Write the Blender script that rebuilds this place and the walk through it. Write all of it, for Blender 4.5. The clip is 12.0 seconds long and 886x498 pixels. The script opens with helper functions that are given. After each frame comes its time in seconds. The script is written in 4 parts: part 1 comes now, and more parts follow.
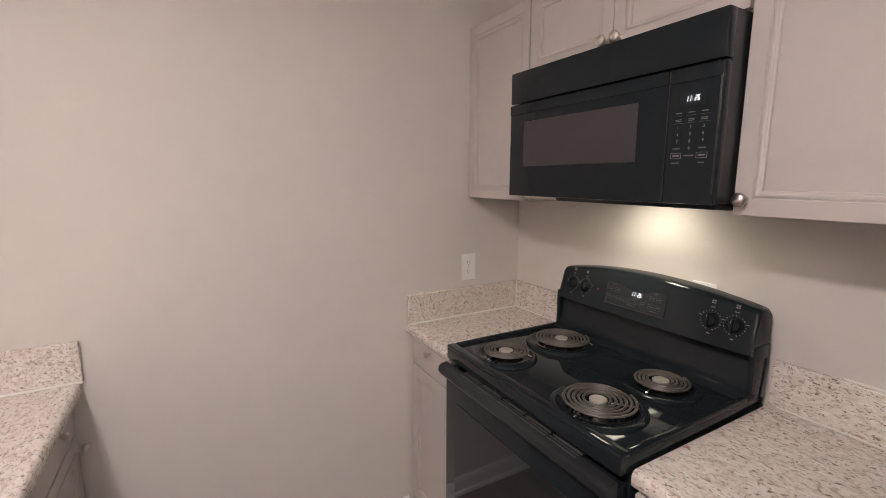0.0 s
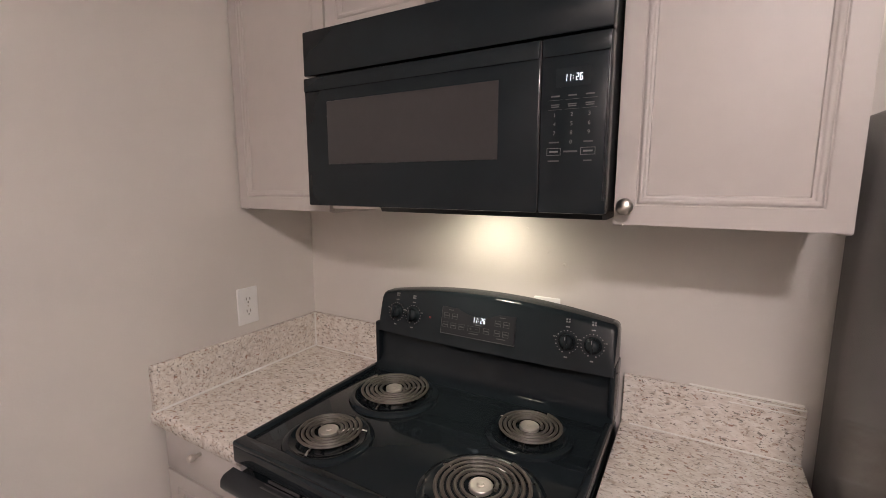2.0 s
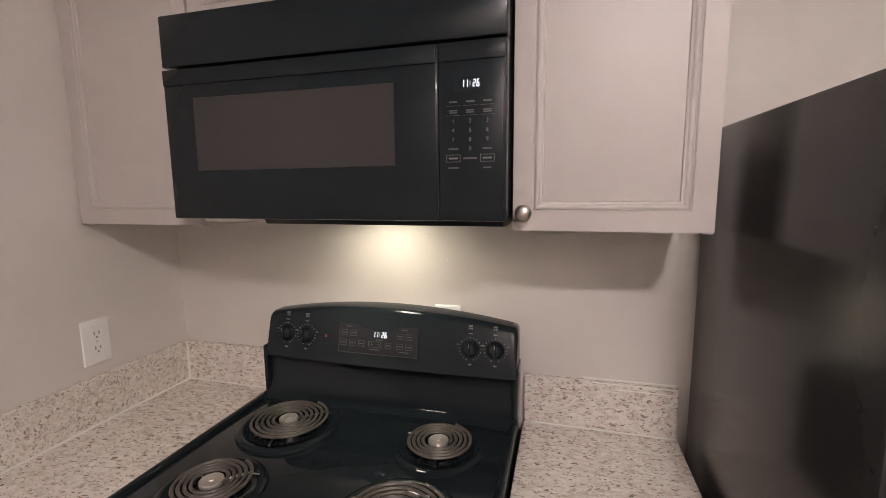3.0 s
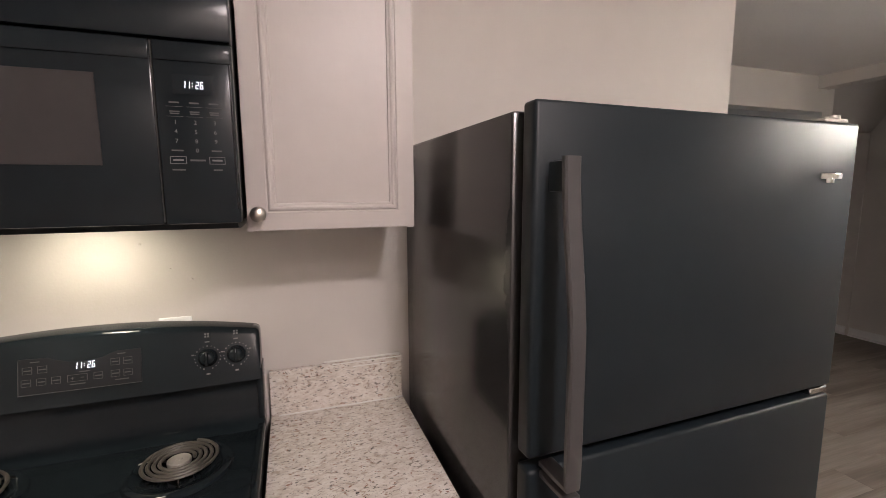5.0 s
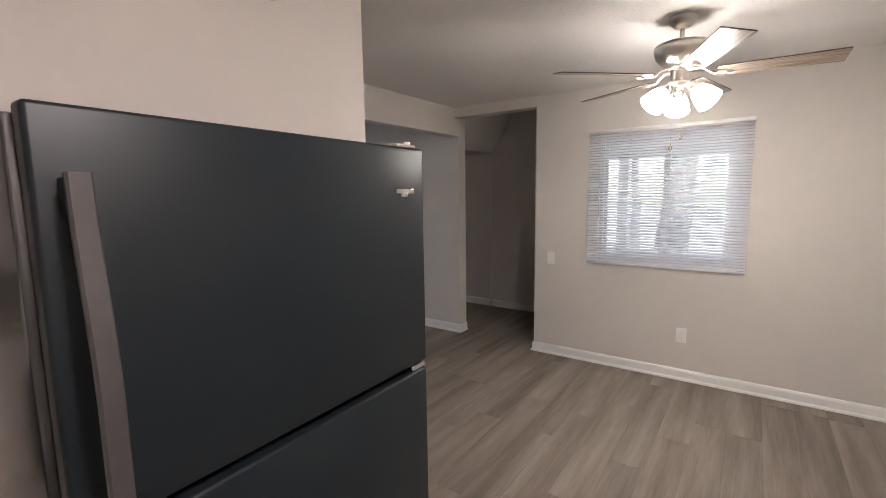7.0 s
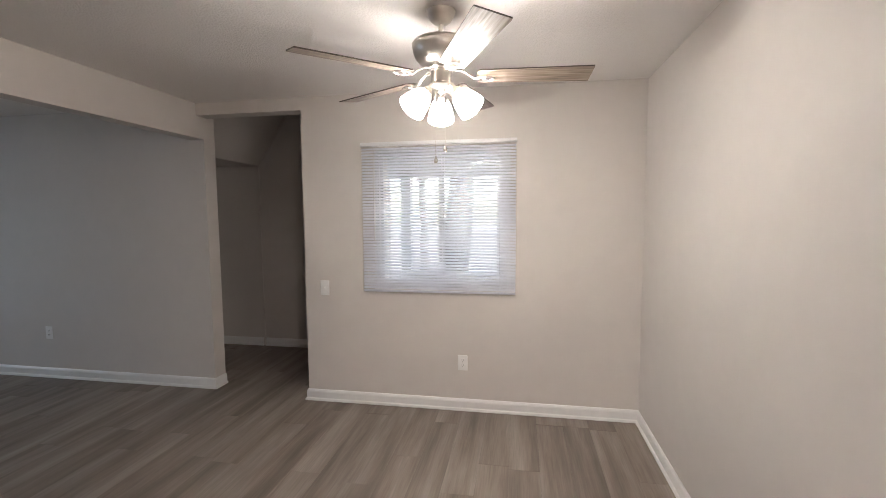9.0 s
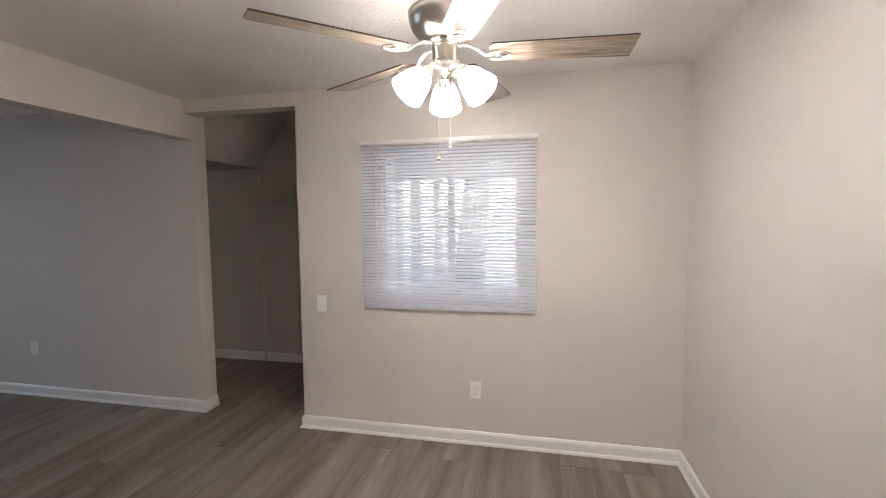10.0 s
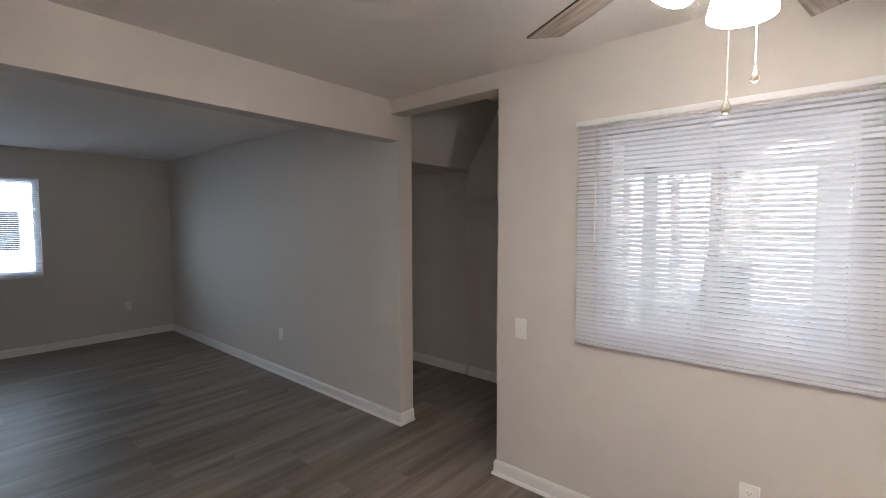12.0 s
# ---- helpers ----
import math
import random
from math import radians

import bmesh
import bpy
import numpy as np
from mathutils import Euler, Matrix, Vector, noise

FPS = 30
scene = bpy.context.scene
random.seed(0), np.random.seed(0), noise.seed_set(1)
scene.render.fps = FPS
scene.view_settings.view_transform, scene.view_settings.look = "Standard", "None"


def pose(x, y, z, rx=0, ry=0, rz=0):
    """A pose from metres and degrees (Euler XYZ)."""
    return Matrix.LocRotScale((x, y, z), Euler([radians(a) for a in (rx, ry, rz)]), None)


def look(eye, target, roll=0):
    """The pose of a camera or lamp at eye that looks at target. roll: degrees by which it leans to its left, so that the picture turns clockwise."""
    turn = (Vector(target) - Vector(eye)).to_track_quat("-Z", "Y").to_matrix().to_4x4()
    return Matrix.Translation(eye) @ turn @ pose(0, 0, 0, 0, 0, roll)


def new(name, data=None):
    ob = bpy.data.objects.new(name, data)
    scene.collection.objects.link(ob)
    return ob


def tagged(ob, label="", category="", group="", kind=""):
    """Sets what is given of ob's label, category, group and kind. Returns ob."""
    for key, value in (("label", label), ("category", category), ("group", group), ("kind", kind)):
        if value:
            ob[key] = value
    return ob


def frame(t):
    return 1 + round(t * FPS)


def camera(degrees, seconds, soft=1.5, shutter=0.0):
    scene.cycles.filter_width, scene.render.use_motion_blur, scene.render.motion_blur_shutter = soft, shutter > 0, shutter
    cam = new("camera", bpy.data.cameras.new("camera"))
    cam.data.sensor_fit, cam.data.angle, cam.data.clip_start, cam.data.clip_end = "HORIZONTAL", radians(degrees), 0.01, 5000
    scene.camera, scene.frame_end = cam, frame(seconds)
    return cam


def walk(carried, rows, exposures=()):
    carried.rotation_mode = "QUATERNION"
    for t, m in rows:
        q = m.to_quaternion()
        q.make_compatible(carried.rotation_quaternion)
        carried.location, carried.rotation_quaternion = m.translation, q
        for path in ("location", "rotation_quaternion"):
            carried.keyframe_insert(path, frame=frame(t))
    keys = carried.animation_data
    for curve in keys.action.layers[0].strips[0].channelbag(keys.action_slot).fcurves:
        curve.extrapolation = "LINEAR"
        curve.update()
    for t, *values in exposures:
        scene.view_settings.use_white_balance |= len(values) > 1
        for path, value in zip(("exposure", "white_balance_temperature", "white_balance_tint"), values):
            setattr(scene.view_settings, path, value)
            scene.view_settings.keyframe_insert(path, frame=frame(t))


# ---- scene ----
cam = camera(90.5, 12.0, soft=0.8)
PATH = [
    (0, (0.013, 0.046, 1.525), (0.99, 1.763, 1.211), 0.1),
    (0.5, (0.052, 0.165, 1.527), (1.227, 1.754, 1.22), 0.2),
    (1, (0.076, 0.284, 1.529), (1.443, 1.711, 1.225), 0.1),
    (1.5, (0.124, 0.375, 1.527), (1.681, 1.594, 1.229), 0.1),
    (2, (0.203, 0.456, 1.523), (1.917, 1.444, 1.228), 0.0),
    (2.5, (0.237, 0.49, 1.533), (2.069, 1.237, 1.241), 0.1),
    (2.7, (0.245, 0.493, 1.528), (2.11, 1.157, 1.247), -0.2),
    (4.5, (0.141, 0.519, 1.523), (2.09, 0.158, 1.257), -0.1),
    (5, (0.13, 0.513, 1.525), (2.001, -0.141, 1.262), -0.3),
    (5.5, (0.114, 0.485, 1.529), (1.859, -0.457, 1.266), -0.4),
    (6, (0.087, 0.436, 1.528), (1.666, -0.764, 1.271), -0.5),
    (6.5, (0.045, 0.384, 1.537), (1.42, -1.046, 1.286), -0.4),
    (7, (0.014, 0.316, 1.54), (1.161, -1.304, 1.295), -0.8),
    (7.5, (0.021, 0.2, 1.547), (0.924, -1.568, 1.304), -1.1),
    (7.7, (0.023, 0.151, 1.55), (0.825, -1.666, 1.313), -0.9),
    (9.3, (0.016, -0.462, 1.525), (0.329, -2.434, 1.372), -0.4),
    (9.5, (0.032, -0.534, 1.53), (0.342, -2.504, 1.382), -0.4),
    (10, (0.035, -0.753, 1.551), (0.456, -2.703, 1.404), -0.5),
    (10.5, (0.082, -0.956, 1.554), (0.709, -2.85, 1.413), -0.4),
    (11, (0.162, -1.127, 1.56), (1.007, -2.935, 1.424), -0.3),
    (11.5, (0.233, -1.285, 1.556), (1.302, -2.97, 1.426), -0.1),
    (12, (0.272, -1.403, 1.552), (1.559, -2.929, 1.433), -0.1),
]
walk(cam, [(t, look(eye, target, roll)) for t, eye, target, roll in PATH],
     exposures=[(0, 2.0), (6.5, 2.0), (9.3, 2.1), (12, 2.1)])

# ---------------------------------------------------------------- light
import random
from mathutils import Vector, Matrix
random.seed(7)
world = bpy.data.worlds.new("sky")
scene.world = world
world.use_nodes = True
wn = world.node_tree.nodes
sky = wn.new("ShaderNodeTexSky")
sky.sky_type = 'NISHITA'
sky.sun_disc = False
sky.sun_elevation = math.radians(48)
sky.sun_rotation = math.radians(-25)
wn["Background"].inputs[1].default_value = 0.15
world.node_tree.links.new(sky.outputs[0], wn["Background"].inputs[0])

SHADE_GLOW, BULB_GLOW, DOME_GLOW, HOOD_WATTS = 10.5, 90.0, 54.0, 0.68
SKY_WATTS = 6.6
SUN = 3.6


def lamp(name, kind, m, watts, colour, **more):
    data = bpy.data.lights.new(name, kind)
    data.energy = watts
    data.color = colour
    ob = new(name, data)
    ob.matrix_world = m
    return ob, data


sun_ob, sun_data = lamp("sun", 'SUN', look((-4, 6, 12), (0.5, -3.5, 0)), SUN, (1.0, 0.95, 0.88))
sun_data.angle = math.radians(3)

area_ob, area = lamp("sky_light", 'AREA', look((7.465, -1.60, 1.51), (0, -1.60, 1.3)), SKY_WATTS, (0.66, 0.82, 1.0))
area.shape = 'RECTANGLE'
area.size, area.size_y = 1.30, 1.08

# ---------------------------------------------------------------- materials


def material(name, colour, rough=0.5, metal=0.0, spread=0.0, scale=30.0, bump=0.0, bump_scale=60.0, stretch=(1, 1, 1),
             glow=None, spec=None, rough_spread=0.0, bump_distance=0.002, coat=0.0):
    """A procedural surface: colour varied at two scales, roughness varied, fine relief."""
    m = bpy.data.materials.new(name)
    m.use_nodes = True
    nt = m.node_tree
    N, L = nt.nodes, nt.links
    b = N["Principled BSDF"]
    b.inputs["Base Color"].default_value = (*colour, 1)
    b.inputs["Roughness"].default_value = rough
    b.inputs["Metallic"].default_value = metal
    if coat:
        b.inputs["Coat Weight"].default_value = coat
        b.inputs["Coat Roughness"].default_value = 0.08
    if spec is not None:
        b.inputs["Specular IOR Level"].default_value = spec
    if glow:
        b.inputs["Emission Color"].default_value = (*glow[0], 1)
        b.inputs["Emission Strength"].default_value = glow[1]
    geo = N.new("ShaderNodeNewGeometry")
    mp = N.new("ShaderNodeMapping")
    mp.inputs["Scale"].default_value = stretch
    L.new(geo.outputs["Position"], mp.inputs["Vector"])
    if spread or rough_spread:
        a = N.new("ShaderNodeTexNoise")
        a.inputs["Scale"].default_value = scale
        a.inputs["Detail"].default_value = 6
        L.new(mp.outputs[0], a.inputs["Vector"])
        c = N.new("ShaderNodeTexNoise")
        c.inputs["Scale"].default_value = max(0.8, scale / 14)
        c.inputs["Detail"].default_value = 3
        L.new(mp.outputs[0], c.inputs["Vector"])
        s = N.new("ShaderNodeMath")
        s.operation = 'ADD'
        L.new(a.outputs["Fac"], s.inputs[0])
        L.new(c.outputs["Fac"], s.inputs[1])
        if spread:
            r = N.new("ShaderNodeMapRange")
            r.inputs[1].default_value, r.inputs[2].default_value = 0.6, 1.4
            r.inputs[3].default_value, r.inputs[4].default_value = 1 - spread, 1 + spread
            L.new(s.outputs[0], r.inputs[0])
            mix = N.new("ShaderNodeVectorMath")
            mix.operation = 'SCALE'
            mix.inputs[0].default_value = colour
            L.new(r.outputs[0], mix.inputs["Scale"])
            L.new(mix.outputs[0], b.inputs["Base Color"])
        if rough_spread:
            q = N.new("ShaderNodeMapRange")
            q.inputs[1].default_value, q.inputs[2].default_value = 0.6, 1.4
            q.inputs[3].default_value, q.inputs[4].default_value = max(0.02, rough - rough_spread), min(1, rough + rough_spread)
            L.new(s.outputs[0], q.inputs[0])
            L.new(q.outputs[0], b.inputs["Roughness"])
    if bump:
        t = N.new("ShaderNodeTexNoise")
        t.inputs["Scale"].default_value = bump_scale
        t.inputs["Detail"].default_value = 5
        L.new(mp.outputs[0], t.inputs["Vector"])
        u = N.new("ShaderNodeBump")
        u.inputs["Strength"].default_value = bump
        u.inputs["Distance"].default_value = bump_distance
        L.new(t.outputs["Fac"], u.inputs["Height"])
        L.new(u.outputs[0], b.inputs["Normal"])
    return m


def ramp(N, stops):
    r = N.new("ShaderNodeValToRGB")
    e = r.color_ramp.elements
    while len(e) < len(stops):
        e.new(0.5)
    for k, (p, c) in enumerate(stops):
        e[k].position = p
        e[k].color = (*c, 1) if len(c) == 3 else c
    return r


def granite_material():
    """Cream granite with many small streaky olive-grey and brown flecks."""
    m = bpy.data.materials.new("speckled_granite")
    m.use_nodes = True
    N, L = m.node_tree.nodes, m.node_tree.links
    b = N["Principled BSDF"]
    geo = N.new("ShaderNodeNewGeometry")

    def noise(scale, detail, rough, turn, stretch):
        mp = N.new("ShaderNodeMapping")
        mp.inputs["Rotation"].default_value = turn
        mp.inputs["Scale"].default_value = stretch
        L.new(geo.outputs["Position"], mp.inputs["Vector"])
        t = N.new("ShaderNodeTexNoise")
        t.inputs["Scale"].default_value = scale
        t.inputs["Detail"].default_value = detail
        t.inputs["Roughness"].default_value = rough
        t.inputs["Distortion"].default_value = 0.6
        L.new(mp.outputs[0], t.inputs["Vector"])
        return t

    def over(below, fac, colour):
        x = N.new("ShaderNodeMixRGB")
        x.inputs[2].default_value = (*colour, 1)
        L.new(fac.outputs[0], x.inputs[0])
        L.new(below.outputs[0], x.inputs[1])
        return x
    lay = (0.5, 0.35, 0.7)
    base = ramp(N, [(0.32, (0.62, 0.545, 0.475)), (0.50, (0.76, 0.700, 0.635)), (0.66, (0.85, 0.805, 0.750))])
    L.new(noise(70, 6, 0.65, lay, (1, 0.5, 1)).outputs["Fac"], base.inputs[0])
    c = base
    for scale, lo, hi, colour, turn, st in ((92, 0.57, 0.67, (0.52, 0.435, 0.36), lay, (1, 0.55, 1)),
                                            (140, 0.60, 0.67, (0.26, 0.23, 0.195), (0.2, 0.7, 1.3), (1, 0.50, 1)),
                                            (112, 0.62, 0.68, (0.35, 0.21, 0.16), (0.9, 0.1, 0.2), (1, 0.60, 1)),
                                            (210, 0.63, 0.69, (0.09, 0.08, 0.075), (0.3, 0.2, 2.2), (1, 0.55, 1)),
                                            (60, 0.62, 0.72, (0.84, 0.795, 0.745), (0.1, 0.5, 0.9), (1, 0.8, 1))):
        f = ramp(N, [(lo, (0, 0, 0)), (hi, (1, 1, 1))])
        L.new(noise(scale, 3, 0.55, turn, st).outputs["Fac"], f.inputs[0])
        c = over(c, f, colour)
    L.new(c.outputs[0], b.inputs["Base Color"])
    b.inputs["Roughness"].default_value = 0.27
    return m


def plank_material():
    m = bpy.data.materials.new("grey_brown_vinyl_plank")
    m.use_nodes = True
    N, L = m.node_tree.nodes, m.node_tree.links
    b = N["Principled BSDF"]
    geo = N.new("ShaderNodeNewGeometry")
    info = N.new("ShaderNodeObjectInfo")
    sh = N.new("ShaderNodeVectorMath")
    sh.operation = 'MULTIPLY_ADD'
    sh.inputs[1].default_value = (1, 1, 1)
    L.new(geo.outputs["Position"], sh.inputs[0])
    off = N.new("ShaderNodeCombineXYZ")
    k = N.new("ShaderNodeMath")
    k.operation = 'MULTIPLY'
    k.inputs[1].default_value = 37.0
    L.new(info.outputs["Random"], k.inputs[0])
    L.new(k.outputs[0], off.inputs[0])
    L.new(k.outputs[0], off.inputs[1])
    L.new(off.outputs[0], sh.inputs[2])

    def noise(sx, sy, scale, detail):
        mp = N.new("ShaderNodeMapping")
        mp.inputs["Scale"].default_value = (sx, sy, 1)
        L.new(sh.outputs[0], mp.inputs["Vector"])
        t = N.new("ShaderNodeTexNoise")
        t.inputs["Scale"].default_value = scale
        t.inputs["Detail"].default_value = detail
        t.inputs["Roughness"].default_value = 0.6
        L.new(mp.outputs[0], t.inputs["Vector"])
        return t
    broad = noise(7, 0.6, 1.0, 4)
    fine = noise(120, 4, 1.0, 6)
    c1 = ramp(N, [(0.30, (0.142, 0.114, 0.095)), (0.5, (0.240, 0.200, 0.169)), (0.70, (0.345, 0.298, 0.256))])
    L.new(broad.outputs["Fac"], c1.inputs[0])
    c2 = ramp(N, [(0.30, (0.84, 0.84, 0.84)), (0.62, (1.04, 1.04, 1.04))])
    L.new(fine.outputs["Fac"], c2.inputs[0])
    mul = N.new("ShaderNodeMixRGB")
    mul.blend_type = 'MULTIPLY'
    mul.inputs[0].default_value = 1
    L.new(c1.outputs[0], mul.inputs[1])
    L.new(c2.outputs[0], mul.inputs[2])
    tone = N.new("ShaderNodeMapRange")
    tone.inputs[3].default_value, tone.inputs[4].default_value = 0.89, 1.09
    L.new(info.outputs["Random"], tone.inputs[0])
    sc = N.new("ShaderNodeVectorMath")
    sc.operation = 'SCALE'
    L.new(mul.outputs[0], sc.inputs[0])
    L.new(tone.outputs[0], sc.inputs["Scale"])
    L.new(sc.outputs[0], b.inputs["Base Color"])
    b.inputs["Roughness"].default_value = 0.48
    bu = N.new("ShaderNodeBump")
    bu.inputs["Strength"].default_value = 0.12
    bu.inputs["Distance"].default_value = 0.001
    L.new(fine.outputs["Fac"], bu.inputs["Height"])
    L.new(bu.outputs[0], b.inputs["Normal"])
    return m


def popcorn_material():
    m = bpy.data.materials.new("popcorn_ceiling")
    m.use_nodes = True
    N, L = m.node_tree.nodes, m.node_tree.links
    b = N["Principled BSDF"]
    b.inputs["Base Color"].default_value = (0.86, 0.83, 0.80, 1)
    b.inputs["Roughness"].default_value = 0.95
    geo = N.new("ShaderNodeNewGeometry")
    v = N.new("ShaderNodeTexVoronoi")
    v.inputs["Scale"].default_value = 105
    L.new(geo.outputs["Position"], v.inputs["Vector"])
    t = N.new("ShaderNodeTexNoise")
    t.inputs["Scale"].default_value = 60
    t.inputs["Detail"].default_value = 5
    L.new(geo.outputs["Position"], t.inputs["Vector"])
    a = N.new("ShaderNodeMath")
    a.operation = 'SUBTRACT'
    L.new(t.outputs["Fac"], a.inputs[0])
    L.new(v.outputs["Distance"], a.inputs[1])
    bu = N.new("ShaderNodeBump")
    bu.inputs["Strength"].default_value = 0.36
    bu.inputs["Distance"].default_value = 0.006
    L.new(a.outputs[0], bu.inputs["Height"])
    L.new(bu.outputs[0], b.inputs["Normal"])
    return m


def blade_material():
    m = bpy.data.materials.new("washed_oak_blade")
    m.use_nodes = True
    N, L = m.node_tree.nodes, m.node_tree.links
    b = N["Principled BSDF"]
    tc = N.new("ShaderNodeTexCoord")
    mp = N.new("ShaderNodeMapping")
    mp.inputs["Scale"].default_value = (5, 90, 5)
    L.new(tc.outputs["Object"], mp.inputs["Vector"])
    t = N.new("ShaderNodeTexNoise")
    t.inputs["Scale"].default_value = 1
    t.inputs["Detail"].default_value = 6
    L.new(mp.outputs[0], t.inputs["Vector"])
    c = ramp(N, [(0.33, (0.15, 0.11, 0.08)), (0.5, (0.30, 0.235, 0.18)), (0.68, (0.44, 0.36, 0.29))])
    L.new(t.outputs["Fac"], c.inputs[0])
    L.new(c.outputs[0], b.inputs["Base Color"])
    b.inputs["Roughness"].default_value = 0.38
    return m


def glass_material():
    m = bpy.data.materials.new("window_glass")
    m.use_nodes = True
    N, L = m.node_tree.nodes, m.node_tree.links
    for n in list(N):
        if n.type == 'BSDF_PRINCIPLED':
            N.remove(n)
    tr = N.new("ShaderNodeBsdfTransparent")
    gl = N.new("ShaderNodeBsdfGlossy")
    gl.inputs["Roughness"].default_value = 0.01
    fr = N.new("ShaderNodeFresnel")
    mx = N.new("ShaderNodeMixShader")
    L.new(fr.outputs[0], mx.inputs[0])
    L.new(tr.outputs[0], mx.inputs[1])
    L.new(gl.outputs[0], mx.inputs[2])
    L.new(mx.outputs[0], N["Material Output"].inputs[0])
    return m


def slat_material():
    m = bpy.data.materials.new("white_vinyl_slat")
    m.use_nodes = True
    N, L = m.node_tree.nodes, m.node_tree.links
    b = N["Principled BSDF"]
    b.inputs["Base Color"].default_value = (0.90, 0.91, 0.96, 1)
    b.inputs["Roughness"].default_value = 0.45
    tl = N.new("ShaderNodeBsdfTranslucent")
    tl.inputs["Color"].default_value = (0.89, 0.91, 0.97, 1)
    mx = N.new("ShaderNodeMixShader")
    mx.inputs[0].default_value = 0.50
    L.new(b.outputs[0], mx.inputs[1])
    L.new(tl.outputs[0], mx.inputs[2])
    L.new(mx.outputs[0], N["Material Output"].inputs[0])
    return m


WALL = material("greige_wall_paint", (0.690, 0.646, 0.603), 0.62, spread=0.025, scale=9, bump=0.14, bump_scale=190)
CEIL = popcorn_material()
TRIM = material("white_trim_paint", (0.85, 0.84, 0.82), 0.35, spread=0.03, scale=14, bump=0.04, bump_scale=60)
CAB = material("greige_cabinet_paint", (0.550, 0.508, 0.480), 0.40, spread=0.03, scale=22, bump=0.06, bump_scale=110, rough_spread=0.06)
GRANITE = granite_material()
CAULK = material("white_caulk", (0.82, 0.80, 0.76), 0.5, spread=0.05)
PLANK = plank_material()
SUBFLOOR = material("dark_joint", (0.10, 0.082, 0.068), 0.8, spread=0.1)
BLACK = material("black_enamel", (0.0140, 0.0190, 0.0225), 0.06, spread=0.08, scale=12, spec=0.30)
BLACKP = material("black_plastic", (0.020, 0.022, 0.025), 0.28, spread=0.1, scale=30, spec=0.30)
MWFRONT = material("black_gloss_plastic", (0.0130, 0.0180, 0.0215), 0.16, spread=0.1, scale=18, spec=0.24)
SCREEN = material("dark_window_screen", (0.050, 0.047, 0.047), 0.28, spread=0.06, scale=60, spec=0.35)
OVENGLASS = material("dark_oven_glass", (0.016, 0.016, 0.018), 0.05, spread=0.05, scale=9)
FRIDGE = material("black_fridge_paint", (0.0115, 0.0165, 0.0200), 0.37, spread=0.05, scale=40, spec=0.30)
FRSIDE = material("black_fridge_side", (0.028, 0.027, 0.027), 0.19, spread=0.05, scale=40, spec=0.70)
HANDLE = material("satin_black_handle", (0.060, 0.056, 0.056), 0.34, spread=0.08, scale=40)
GASKET = material("rubber_gasket", (0.02, 0.02, 0.02), 0.8, spread=0.1)
NICKEL = material("brushed_nickel", (0.66, 0.62, 0.57), 0.30, 1.0, spread=0.04, scale=60)
CHROME = material("polished_chrome", (0.75, 0.74, 0.72), 0.12, 1.0, rough_spread=0.04, scale=50)
COIL = material("burner_coil_metal", (0.112, 0.099, 0.086), 0.46, 0.25, spread=0.18, scale=60, bump=0.1, bump_scale=300)
CAP = material("stamped_aluminium", (0.62, 0.58, 0.53), 0.40, 0.7, spread=0.1, scale=90)
MARK = material("white_print", (0.18, 0.18, 0.18), 0.6, spread=0.03)
MARKDIM = material("grey_print", (0.10, 0.10, 0.10), 0.6, spread=0.05)
LED = material("lit_clock_segment", (0.9, 0.95, 1.0), 0.5, glow=((0.80, 0.90, 1.0), 0.5))
LENS = material("hood_lamp_lens", (0.9, 0.88, 0.8), 0.4, glow=((1.0, 0.93, 0.74), 4.0))
PLASTIC = material("white_wall_plate", (0.88, 0.87, 0.85), 0.32, spread=0.03)
SLOT = material("dark_slot", (0.03, 0.03, 0.03), 0.7, spread=0.1)
SLOTP = material("outlet_slot", (0.24, 0.23, 0.22), 0.7, spread=0.1)
BLADE = blade_material()
BLADE_EDGE = material("dark_blade_edge", (0.07, 0.05, 0.04), 0.5, spread=0.1)
SHADE = material("lit_frosted_glass", (0.85, 0.84, 0.80), 0.4, glow=((1.0, 0.932, 0.880), SHADE_GLOW))
BULB = material("lit_bulb", (0.9, 0.9, 0.88), 0.4, glow=((1.0, 0.932, 0.865), BULB_GLOW))
DOME = material("lit_dome_glass", (0.85, 0.84, 0.80), 0.4, glow=((1.0, 0.872, 0.872), DOME_GLOW))
CRYSTAL = material("clear_pendant", (0.75, 0.70, 0.60), 0.08, spread=0.05)
CRYSTAL.node_tree.nodes["Principled BSDF"].inputs["Transmission Weight"].default_value = 0.85
VINYL = material("white_window_vinyl", (0.78, 0.79, 0.80), 0.35, spread=0.03, scale=20)
SLAT = slat_material()
HEADRAIL = material("white_enamel_headrail", (0.84, 0.83, 0.83), 0.35, spread=0.02)
GLASS = glass_material()
STUCCO = material("exterior_siding", (0.74, 0.74, 0.74), 0.8, spread=0.08, scale=20, bump=0.3, bump_scale=80)
BARK = material("grey_tree_bark", (0.22, 0.205, 0.195), 0.9, spread=0.25, scale=20, bump=0.8, bump_scale=30, stretch=(1, 1, 0.25), bump_distance=0.02)
LEAF = material("green_leaf", (0.07, 0.11, 0.04), 0.6, spread=0.3, scale=6)
GROUND = material("pale_concrete_ground", (0.46, 0.45, 0.43), 0.9, spread=0.12, scale=5, bump=0.2, bump_scale=60)

# ---------------------------------------------------------------- helpers


